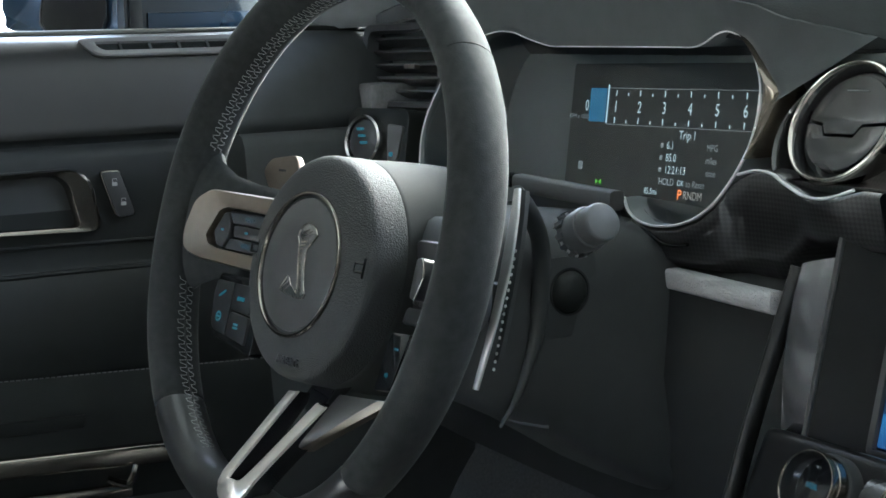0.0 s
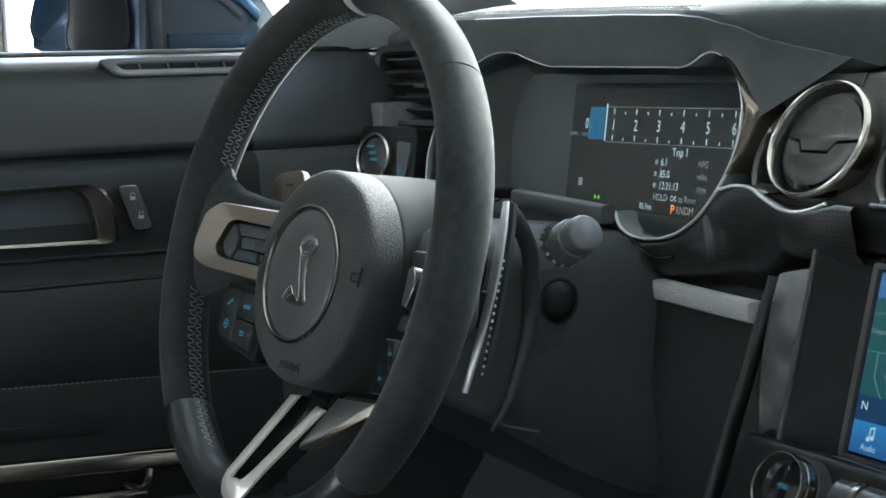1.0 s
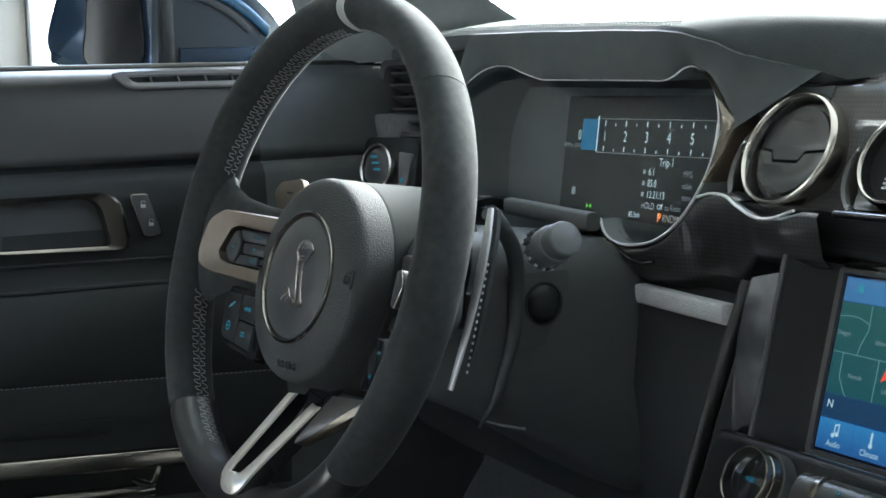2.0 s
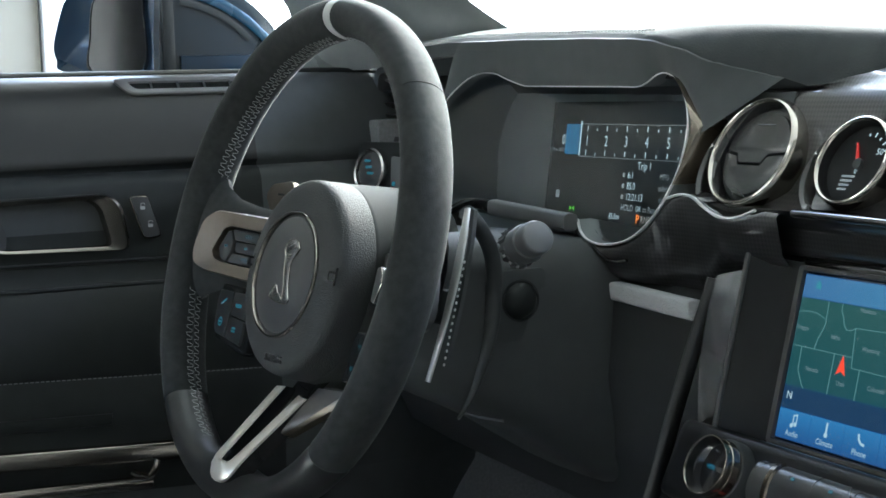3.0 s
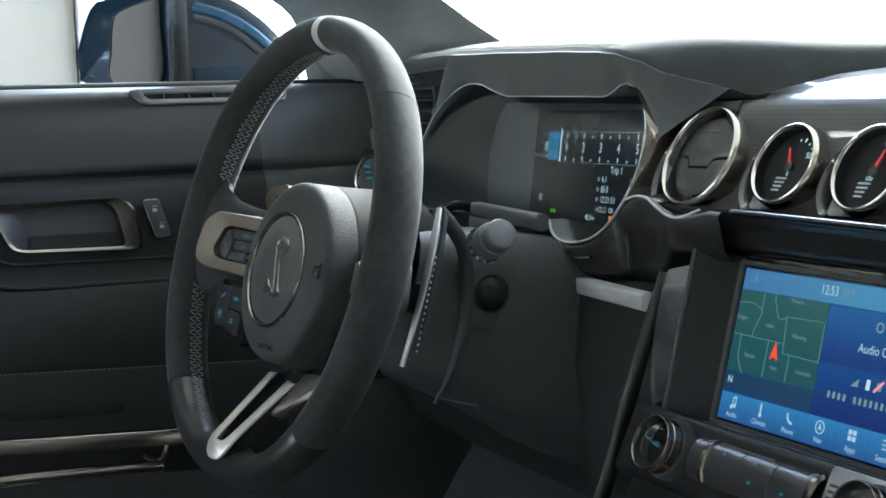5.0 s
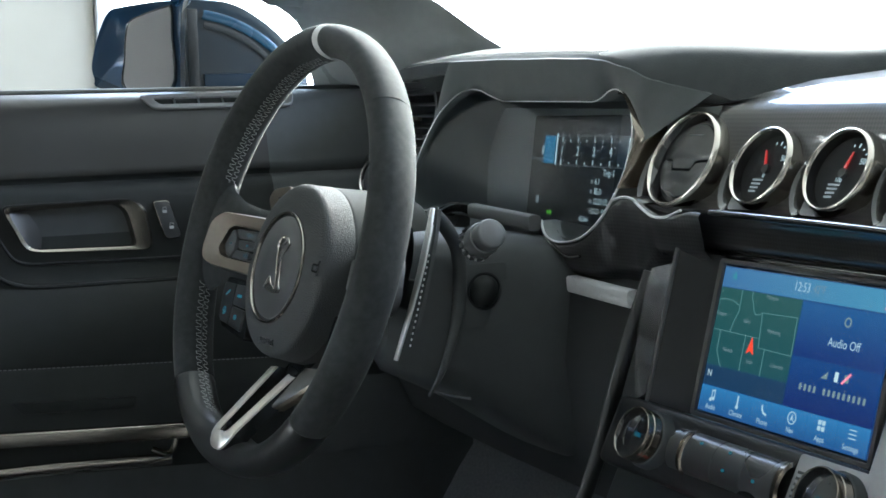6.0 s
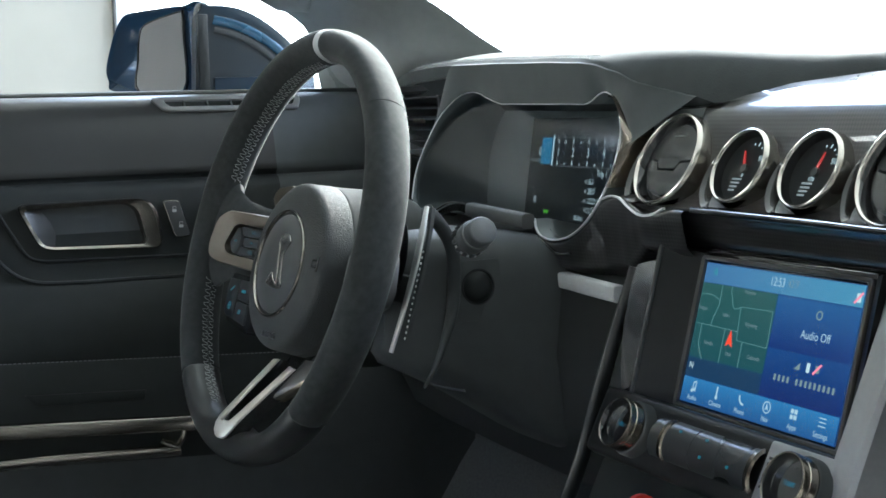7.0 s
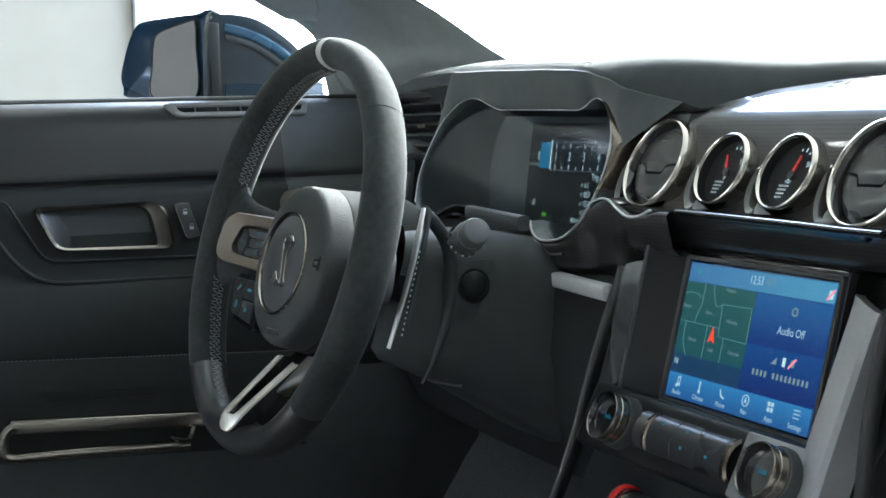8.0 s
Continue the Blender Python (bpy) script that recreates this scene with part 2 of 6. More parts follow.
def slab(rows, off):
    """A sheet with thickness: the rows, and the same rows moved by off, closed all round."""
    off = Vector(off)
    full = [[Vector(p) for p in row] + [Vector(p) + off for p in reversed(row)] for row in rows]
    bm = grid_mesh(full, closed_v=True)
    bm.verts.ensure_lookup_table()
    n, k = len(full), len(full[0])
    for i in (0, n - 1):
        for j in range(k // 2 - 1):
            bm.faces.new([bm.verts[i * k + q] for q in (j, j + 1, k - 2 - j, k - 1 - j)])
    return bm


def lathe(m, profile, seg=48, sx=1.0):
    """Turns (radius, height) pairs about the face's outward axis."""
    rows = []
    for i in range(seg):
        a = 2 * math.pi * i / seg
        rows.append([m @ Vector((sx * r * math.cos(a), r * math.sin(a), h)) for r, h in profile])
    bm = grid_mesh(rows, closed_u=True)
    bmesh.ops.remove_doubles(bm, verts=bm.verts, dist=1e-6)
    return bm


def sweep(points, half_w, half_d, closed=False, seg=12, up=None, power=2.0):
    """A tube with an oval section along points; up gives the direction of half_d; half sizes may be lists."""
    pts = [Vector(p) for p in points]
    n = len(pts)
    rows = []
    for i, p in enumerate(pts):
        a, b = (pts[i - 1], pts[(i + 1) % n]) if closed else (pts[max(i - 1, 0)], pts[min(i + 1, n - 1)])
        t = (b - a).normalized()
        u = Vector(up) if up is not None else Vector((0, 0, 1))
        side = t.cross(u).normalized()
        u = side.cross(t).normalized()
        w = half_w[i] if isinstance(half_w, (list, tuple)) else half_w
        d = half_d[i] if isinstance(half_d, (list, tuple)) else half_d
        row = []
        for k in range(seg):
            c, s = math.cos(2 * math.pi * k / seg), math.sin(2 * math.pi * k / seg)
            c, s = math.copysign(abs(c) ** (2 / power), c), math.copysign(abs(s) ** (2 / power), s)
            row.append(p + side * (w * c) + u * (d * s))
        rows.append(row)
    bm = grid_mesh(rows, closed_u=closed, closed_v=True)
    if not closed:
        bm.verts.ensure_lookup_table()
        bm.faces.new([bm.verts[k] for k in range(seg)])
        bm.faces.new([bm.verts[len(rows) * seg - seg + k] for k in range(seg)])
    return bm


def plate(m, outline, depth, bevel=0.0, seg=2):
    """A flat piece: a closed outline in the face's plane, raised by depth, its front edge rounded."""
    bm = bmesh.new()
    low = [bm.verts.new(m @ Vector((x, y, 0))) for x, y in outline]
    f = bm.faces.new(low)
    ext = bmesh.ops.extrude_face_region(bm, geom=[f])
    top = [v for v in ext["geom"] if isinstance(v, bmesh.types.BMVert)]
    out = (m.to_3x3() @ Vector((0, 0, 1))).normalized() * depth
    for v in top:
        v.co += out
    if bevel:
        face = [g for g in ext["geom"] if isinstance(g, bmesh.types.BMFace)][0]
        bmesh.ops.bevel(bm, geom=list(face.edges), offset=bevel, segments=seg, profile=0.6, affect="EDGES")
    return bm


def rounded(x0, y0, x1, y1, r, n=4):
    pts = []
    for cx, cy, a0 in ((x1 - r, y1 - r, 0), (x0 + r, y1 - r, 90), (x0 + r, y0 + r, 180), (x1 - r, y0 + r, 270)):
        for k in range(n + 1):
            a = radians(a0 + 90 * k / n)
            pts.append((cx + r * math.cos(a), cy + r * math.sin(a)))
    return pts


def round_corners(pts, r, n=4):
    """Any polygon with its corners rounded by about r."""
    out = []
    k = len(pts)
    for i in range(k):
        p, a, b = Vector(pts[i]), Vector(pts[i - 1]), Vector(pts[(i + 1) % k])
        ra = min(r, (a - p).length * 0.45)
        rb = min(r, (b - p).length * 0.45)
        s, e = p + (a - p).normalized() * ra, p + (b - p).normalized() * rb
        for j in range(n + 1):
            t = j / n
            out.append(tuple((1 - t) ** 2 * s + 2 * t * (1 - t) * p + t * t * e))
    return out


def ring_plate(m, outer, inner, depth, inner_drop=0.0):
    """A flat frame between two outlines with the same number of points, with walls in and out."""
    rows = []
    for (ox, oy), (ix, iy) in zip(outer, inner):
        mx, my = ox * 0.85 + ix * 0.15, oy * 0.85 + iy * 0.15
        nx, ny = ox * 0.15 + ix * 0.85, oy * 0.15 + iy * 0.85
        rows.append([m @ Vector(p) for p in ((ox, oy, 0), (ox, oy, depth * 0.7), (mx, my, depth), (nx, ny, depth - inner_drop * 0.4), (ix, iy, depth * 0.7 - inner_drop), (ix, iy, -0.002))])
    return grid_mesh(rows, closed_u=True)


def block(m, x0, y0, z0, x1, y1, z1, bevel=0.002, seg=2):
    bm = bmesh.new()
    bmesh.ops.create_cube(bm, size=1.0)
    for v in bm.verts:
        v.co = m @ Vector((x0 + (v.co.x + 0.5) * (x1 - x0), y0 + (v.co.y + 0.5) * (y1 - y0), z0 + (v.co.z + 0.5) * (z1 - z0)))
    if bevel:
        bmesh.ops.bevel(bm, geom=bm.edges[:], offset=bevel, segments=seg, profile=0.6, affect="EDGES")
    return bm


def merged(bms):
    out = bmesh.new()
    for b in bms:
        me = bpy.data.meshes.new("tmp")
        b.to_mesh(me)
        b.free()
        out.from_mesh(me)
        bpy.data.meshes.remove(me)
    return out


def lettering(name, text, m, size, mat, parent, align="CENTER", stretch=1.0, depth=0.0):
    cu = bpy.data.curves.new(name, "FONT")
    cu.body, cu.size, cu.align_x, cu.align_y = text, size, align, "CENTER"
    cu.extrude = depth
    cu.resolution_u = 3
    tmp = bpy.data.objects.new(name, cu)
    scene.collection.objects.link(tmp)
    dg = bpy.context.evaluated_depsgraph_get()
    me = bpy.data.meshes.new_from_object(tmp.evaluated_get(dg))
    bpy.data.objects.remove(tmp)
    bpy.data.curves.remove(cu)
    me.transform(m @ Matrix.Diagonal((stretch, 1, 1, 1)))
    me.materials.clear()
    me.materials.append(mat)
    return hang(new(name, me), parent)


def lerp(x, table):
    """Smooth interpolation in a table of (x, value, ...)."""
    if x <= table[0][0]:
        return table[0][1:]
    for a, b in zip(table, table[1:]):
        if x <= b[0]:
            t = (x - a[0]) / (b[0] - a[0])
            t = t * t * (3 - 2 * t) * 0.5 + t * 0.5
            return tuple(p + (q - p) * t for p, q in zip(a[1:], b[1:]))
    return table[-1][1:]


def smooth_closed(pts, n):
    """A closed Catmull-Rom curve through points, n steps a span."""
    k, out = len(pts), []
    for i in range(k):
        p0, p1, p2, p3 = (Vector(pts[(i + j) % k]) for j in (-1, 0, 1, 2))
        for s in range(n):
            t = s / n
            out.append(0.5 * (2 * p1 + (p2 - p0) * t + (2 * p0 - 5 * p1 + 4 * p2 - p3) * t * t + (3 * p1 - p0 - 3 * p2 + p3) * t ** 3))
    return out


def smooth_open(pts, n):
    pts = [Vector(p) for p in pts]
    ext = [2 * pts[0] - pts[1]] + pts + [2 * pts[-1] - pts[-2]]
    out = []
    for i in range(len(pts) - 1):
        p0, p1, p2, p3 = ext[i : i + 4]
        for s in range(n):
            t = s / n
            out.append(0.5 * (2 * p1 + (p2 - p0) * t + (2 * p0 - 5 * p1 + 4 * p2 - p3) * t * t + (3 * p1 - p0 - 3 * p2 + p3) * t ** 3))
    return out + [pts[-1]]


FLAT = Matrix()

# ---- surroundings ----
ground = part("ground", grid_mesh([[(x, y, 0) for y in (-60, -4, 0, 4, 60)] for x in (-60, -4, 0, 4, 60)]), FLOOR)
tagged(ground, "smooth grey concrete floor of a bright garage", "floor", kind="structure")
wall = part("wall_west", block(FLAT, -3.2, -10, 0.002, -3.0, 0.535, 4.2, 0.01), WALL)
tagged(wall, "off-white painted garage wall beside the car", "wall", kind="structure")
post = part("trim", merged([block(FLAT, -3.16, 0.539, 0.002, -2.98, 0.580, 4.2, 0.006), block(FLAT, -3.10, 0.585, 0.002, -3.0, 0.604, 4.2, 0.004)]), material("white_door_frame", (0.8, 0.81, 0.83), 0.5, grain=0.04, scale=20))
tagged(post, "white painted frame of a large garage opening", "door frame", kind="structure")
# unseen walls and ceiling, added to steer the light
far_wall = part("wall_east_unseen", block(FLAT, 4.6, -10, 0.002, 4.8, 9.0, 4.2, 0.01), SHADE_WALL)
tagged(far_wall, "unseen dark side wall added to cut light from the right", "wall", kind="structure")
rear_wall = part("wall_south_unseen", block(FLAT, -3.2, -10.2, 0.002, 4.8, -10.002, 4.2, 0.01), BOUNCE_WALL)
tagged(rear_wall, "unseen white wall added far behind the car to bounce light", "wall", kind="structure")
unseen_roof = part("ceiling", block(FLAT, -3.2, -9.3, 4.204, 4.8, 4.5, 4.4, 0.01), BOUNCE_WALL)
tagged(unseen_roof, "unseen white ceiling added over the car to shape the light", "ceiling", kind="structure")
back = part("backdrop", merged([block(FLAT, -6.2, 0.6, 0.002, -6.0, 9.0, 3.4, 0.01), block(FLAT, -5.9, 9.1, 0.002, 9.0, 9.3, 3.4, 0.01)]), BACKDROP)
tagged(back, "overexposed white daylight beyond the garage opening", "backdrop", kind="structure")

# ---- cabin shell: floor pan, firewall, roof, rear bulkhead ----
shell = part("cabin_floor", merged([
    block(FLAT, -0.36, -1.7, 0.16, 1.10, 0.62, 0.20, 0.01),
    block(FLAT, -0.36, 0.62, 0.16, 1.10, 0.66, 0.84, 0.01),
    block(FLAT, -0.36, 0.30, 0.2, -0.33, 0.62, 0.84, 0.005),
    block(FLAT, 0.24, -1.2, 0.2, 0.54, 0.2, 0.46, 0.03)]), CARPET)
tagged(shell, "black carpeted footwell and tunnel of the car, lightened for haze", "car floor", kind="structure")
# roof and rear are out of view and serve as light reflectors
roof = part("roof", slab([[(x, y, 1.16 - 0.05 * ((x - 0.387) / 0.6) ** 2 - 0.03 * max(0, (y + 0.5)) ** 2) for y in (-1.1, -0.9, -0.6, -0.3, -0.05)] for x in (-0.26, -0.1, 0.2, 0.387, 0.6, 0.85, 1.03)], (0, 0, 0.03)), BOUNCE_LINING)
tagged(roof, "unseen roof lining of the car, made pale to bounce light", "car roof", kind="structure")
rear = part("wall_rear", block(FLAT, -0.38, -1.76, 0.2, 1.12, -1.7, 0.78, 0.01), BOUNCE_LINING)
tagged(rear, "unseen rear of the cabin, made pale to bounce light", "car rear", kind="structure")

# ---- dashboard ----
dash = thing("dashboard", "black soft-trim dashboard with a stitched hood over the instruments", "dashboard", (0.387, 0.5, 0.2))

LIP = [(-0.44, 0.36, 0.890), (-0.38, 0.33, 0.904), (-0.30, 0.318, 0.911), (-0.20, 0.310, 0.913), (-0.08, 0.304, 0.9105), (0.04, 0.300, 0.9070), (0.11, 0.299, 0.9040), (0.135, 0.299, 0.9018),
       (0.17, 0.299, 0.895), (0.205, 0.300, 0.8845), (0.225, 0.310, 0.8790), (0.245, 0.322, 0.8735), (0.265, 0.330, 0.8665), (0.285, 0.335, 0.8675), (0.30, 0.340, 0.8718), (0.34, 0.354, 0.8795), (0.40, 0.377, 0.8848), (0.46, 0.402, 0.8878), (0.60, 0.422, 0.889), (1.15, 0.422, 0.889)]
TRIM_TOP = [(0.22, 0.322, 0.862), (0.25, 0.324, 0.862), (0.27, 0.328, 0.8640), (0.285, 0.331, 0.8662), (0.30, 0.337, 0.8704), (0.34, 0.351, 0.8782), (0.40, 0.374, 0.8836), (0.46, 0.399, 0.8866), (0.60, 0.419, 0.8878), (1.15, 0.419, 0.8878)]
CREST = [(-0.44, 0.916), (-0.25, 0.927), (-0.15, 0.925), (0.0, 0.919), (0.12, 0.915), (0.34, 0.8985), (0.5, 0.8965), (0.8, 0.914), (1.15, 0.905)]


def hood_curve(x):
    """How steeply the hood's front falls: rounder to the right of the cluster."""
    f = min(1.0, max(0.0, (x - 0.09) / 0.12))
    g = min(1.0, max(0.0, (x - 0.28) / 0.14))
    return 1.8 + 5.2 * f * f * (3 - 2 * f) * (1 - 0.75 * g)


def hood_edge(x):
    """How far the lip rolls back before the hood rises."""
    return 0.007 - 0.0048 * min(1.0, max(0.0, (x - 0.10) / 0.06))


def dash_top():
    rows = []
    for i in range(161):
        x = -0.44 + 1.59 * i / 160
        y, z = lerp(x, LIP)
        (c,) = lerp(x, CREST)
        c = max(c, z + 0.004)
        yc = max(0.42, y + 0.05)
        rows.append([(x, y + 0.020, z - 0.030), (x, y + 0.012, z - 0.014), (x, y + 0.006, z - 0.006), (x, y + 0.22 * hood_edge(x) + 0.0007, z - 0.0015), (x, y + hood_edge(x), z + 0.0012)]
                    + [(x, y + hood_edge(x) + (yc - y - hood_edge(x)) * t, z + 0.0012 + (c - z - 0.0012) * (1 - (1 - t) ** hood_curve(x))) for t in (0.025, 0.05, 0.08, 0.12, 0.17, 0.24, 0.33, 0.5, 0.7, 0.85, 1.0)]
                    + [(x, 0.50, c + 0.002), (x, 0.60, c + 0.001), (x, 0.72, c - 0.006), (x, 0.95, c - 0.02), (x, 1.0, c - 0.06)])
    return rows


top_rows = dash_top()
part("top_pad", grid_mesh(top_rows), PAD, dash, "black grained soft vinyl dash top", 50)


def stitches(path, length, gap, r, lift):
    bms = []
    pts = [Vector(p) for p in path]
    dist, nxt = 0.0, 0.0
    for a, b in zip(pts, pts[1:]):
        seg_len = (b - a).length
        while nxt < dist + seg_len:
            p = a + (b - a) * ((nxt - dist) / seg_len)
            d = (b - a).normalized() * length / 2
            bms.append(sweep([p - d + Vector(lift) * 0.3, p + Vector(lift), p + d + Vector(lift) * 0.3], r, r, seg=5))
            nxt += length + gap
        dist += seg_len
    return merged(bms)


for k in (0, 1):
    line = []
    for j in range(85):
        x = -0.30 + 0.005 * j
        y, z = lerp(x, LIP)
        (c,) = lerp(x, CREST)
        t = 0.02 if k == 0 else 0.10
        yy = y + hood_edge(x) + (0.42 - y - hood_edge(x)) * t
        line.append((x, yy, z + 0.0016 + (max(c, z + 0.004) - z - 0.0012) * (1 - (1 - t) ** hood_curve(x))))
    part("stitching", stitches(line, 0.0034, 0.0016, 0.0005, (0, -0.0003, 0.0006)), DARK_THREAD, dash, "grey double-row hood stitching")

crease_line = []
for j in range(32):
    x = 0.12 + 0.005 * j
    y, z = lerp(x, LIP)
    (c,) = lerp(x, CREST)
    t = 0.06
    yc = max(0.42, y + 0.05)
    crease_line.append((x, y + hood_edge(x) + (yc - y - hood_edge(x)) * t, z - 0.0001 + (max(c, z + 0.004) - z - 0.0012) * (1 - (1 - t) ** hood_curve(x))))
part("seam", sweep(crease_line, 0.0005, 0.0005, seg=6), PAD, dash, "fine sewn seam")

# dark body of the dashboard behind the trim, and the fascia under the hood
body_rows = []
for i in range(33):
    x = -0.43 + 1.56 * i / 32
    y, z = lerp(x, LIP)
    body_rows.append([(x, y + 0.022, z - 0.026), (x, 0.402, 0.85), (x, 0.405, 0.76), (x, 0.36, 0.70), (x, 0.33, 0.62), (x, 0.36, 0.55), (x, 0.45, 0.50), (x, 0.62, 0.48)])
part("body", slab(body_rows, (0, 0.012, 0)), PLASTIC, dash, "matte black lower dash moulding")

# knee panel below the column, and the leather-trimmed lower edge with painted-in sheen
knee_rows = []
for x, dy in ((-0.36, 0.02), (-0.2, 0.005), (-0.05, 0.0), (0.1, 0.0), (0.18, 0.004), (0.235, 0.02)):
    knee_rows.append([(x, 0.29 + dy, 0.735), (x, 0.268 + dy, 0.715), (x, 0.262 + dy, 0.66), (x, 0.27 + dy, 0.60), (x, 0.30 + dy, 0.54), (x, 0.36 + dy, 0.51)])
part("knee_panel", slab(knee_rows, (0, 0.008, 0)), KNEE, dash, "plain matte black knee panel")
part("edge_roll", sweep([(0.120, 0.274, 0.7215), (0.15, 0.2715, 0.7214), (0.18, 0.2685, 0.7212), (0.21, 0.2665, 0.7209), (0.233, 0.2655, 0.7206)], 0.006, 0.0066, seg=20, up=(0, 0, 1), power=5), GREY_LEATHER, dash, "grained leather edge, its reflected light painted grey")

# ---- air vent and light switch at the outer end of the dashboard ----
lv = thing("side_air_vent", "black slatted rectangular air vent in the dash end", "air vent", (-0.32, 0.34, 0.85))
LV = basis((-0.318, 0.335, 0.853), 8, 8)
outer = round_corners([(-0.062, 0.040), (0.050, 0.040), (0.062, 0.02), (0.060, -0.038), (-0.060, -0.038)], 0.012, 5)
inner = round_corners([(-0.054, 0.032), (0.045, 0.032), (0.054, 0.016), (0.052, -0.031), (-0.052, -0.031)], 0.009, 5)
part("frame", ring_plate(LV, outer, inner, 0.012, 0.004), SMOOTH, lv, "smooth black vent frame")
part("backing", plate(LV @ Matrix.Translation((0, 0, -0.02)), inner, 0.002), PLASTIC, lv)
for k in range(5):
    part("slat", block(LV @ Matrix.Translation((0, -0.024 + 0.012 * k, -0.004)) @ Matrix.Rotation(radians(-18), 4, "X"), -0.052, -0.0012, -0.009, 0.052, 0.0012, 0.009, 0.0008), SMOOTH, lv)
part("tab", block(LV, 0.005, -0.0022, 0.004, 0.021, 0.0022, 0.011, 0.001), SATIN, lv, "small bright adjusting tab")

ls = thing("headlight_switch", "round black headlight switch with a bright ring", "light switch", (-0.308, 0.30, 0.789))
LS = basis((-0.308, 0.288, 0.789), 10, 14)
part("base", plate(LS @ Matrix.Translation((0, 0, -0.07)), rounded(-0.030, -0.030, 0.050, 0.030, 0.01), 0.074, 0.002), DOOR, ls)
part("side_key", plate(LS @ Matrix.Translation((0, 0, 0.003)), round_corners([(0.026, 0.016), (0.046, 0.014), (0.042, -0.016), (0.030, -0.018)], 0.003, 3), 0.004, 0.001), STALK, ls, "grey side key")
part("side_key_light", plate(LS @ Matrix.Translation((0, 0, 0.0071)), rounded(0.032, -0.013, 0.037, -0.009, 0.001), 0.0003), ICON_GLOW, ls)
part("bezel", lathe(LS, [(0.023, 0.004), (0.023, 0.012), (0.0215, 0.0135), (0.020, 0.012), (0.020, 0.006)]), CHROME, ls, "bright ring")
part("knob", lathe(LS, [(0.0, 0.012), (0.012, 0.012), (0.0185, 0.010), (0.0195, 0.004)]), SMOOTH, ls)
part("icon", merged([plate(LS @ Matrix.Translation((0.003 * j, 0.004 - 0.006 * j, 0.0122)), rounded(-0.005, -0.0012, 0.005, 0.0012, 0.001), 0.0003) for j in (-1, 0, 1)]), ICON_GLOW, ls, "pale blue lamp symbols")

# ---- instrument cluster ----
ic = thing("instrument_cluster", "wide digital instrument display in a chrome-edged binnacle", "instrument cluster", (0.0, 0.31, 0.8))
RIM = [(-0.196, 0.775), (-0.2055, 0.80), (-0.203, 0.825), (-0.188, 0.855), (-0.162, 0.874), (-0.135, 0.8815), (-0.108, 0.8810), (-0.085, 0.876), (-0.053, 0.8700), (-0.03, 0.8692), (0.03, 0.8682), (0.09, 0.8672), (0.112, 0.8668), (0.123, 0.8695),
       (0.133, 0.8750), (0.144, 0.8760), (0.160, 0.8700), (0.175, 0.857), (0.186, 0.838), (0.189, 0.815), (0.184, 0.795), (0.172, 0.775), (0.157, 0.763), (0.140, 0.757),
       (0.120, 0.7548), (0.103, 0.7565), (0.090, 0.762), (0.082, 0.7700)]


def rim_y(z):
    return 0.306 + 0.35 * (z - 0.869)


rim_pts = [(x, rim_y(z), z) for x, z in RIM]
low_edge = [(0.080, 0.268, 0.7660), (0.02, 0.272, 0.7690), (-0.04, 0.272, 0.7700), (-0.10, 0.270, 0.766), (-0.15, 0.271, 0.765), (-0.185, 0.272, 0.766)]
chrome_line = smooth_open(rim_pts, 4)
# diffuse pale silver for chrome; the glint is put into colour and width
part("chrome_edge", sweep(chrome_line[:73], 0.0005, 0.0007, seg=8, up=(0, -1, 0.3)), CHIN, ic, "thin chrome edge")
part("chrome_edge", sweep(chrome_line[72:], 0.0009, 0.0012, seg=8, up=(0, -1, 0.3)), CHIN, ic, "wider lower chrome edge with its glint painted in")
loop = chrome_line + smooth_open(low_edge, 3)
DISPLAY_Y, DISPLAY_Z, DTILT = 0.3705, 0.815, 8.0


def display_point(x, z, lift=0.0):
    return Vector((x, DISPLAY_Y + math.tan(radians(DTILT)) * (z - DISPLAY_Z) - lift, z))


part("binnacle", grid_mesh([[p, p + Vector((0, 0.012, 0)), display_point(p.x * 1.02, p.z - (0.018 if p.z < 0.79 else 0.0))] for p in loop], closed_u=True), BINNACLE, ic, "black inner walls, greyed in place of a lens reflection")
D = basis((0, DISPLAY_Y, DISPLAY_Z), DTILT)
part("display", plate(D @ Matrix.Translation((0, 0, -0.006)), rounded(-0.24, -0.085, 0.225, 0.078, 0.004), 0.006), BINNACLE, ic, "black display panel, greyed in place of a lens reflection")
part("lit_area", plate(D, rounded(-0.115, -0.066, 0.19, 0.040, 0.003), 0.0008), SCREEN_DARK, ic, "faintly lit screen area")

bm = bmesh.new()
bm.faces.new([bm.verts.new((p.x, rim_y(p.z) + 0.0022 + 0.018 * (p.z - 0.7548), p.z)) for p in loop])
bm.normal_update()
if bm.faces[:][0].normal.y > 0:
    bmesh.ops.reverse_faces(bm, faces=bm.faces)
for k in range(1, 28):
    bmesh.ops.bisect_plane(bm, geom=bm.verts[:] + bm.edges[:] + bm.faces[:], plane_co=(-0.2055 + 0.0141 * k, 0, 0), plane_no=(1, 0, 0))
for v in bm.verts:
    v.co.y += 0.020 * (1 - ((v.co.x + 0.008) / 0.198) ** 2)
cover_lens = part("lens", bm, LENS, ic, "smoked clear cover of the cluster", recalc=False)
cover_lens.visible_shadow = False

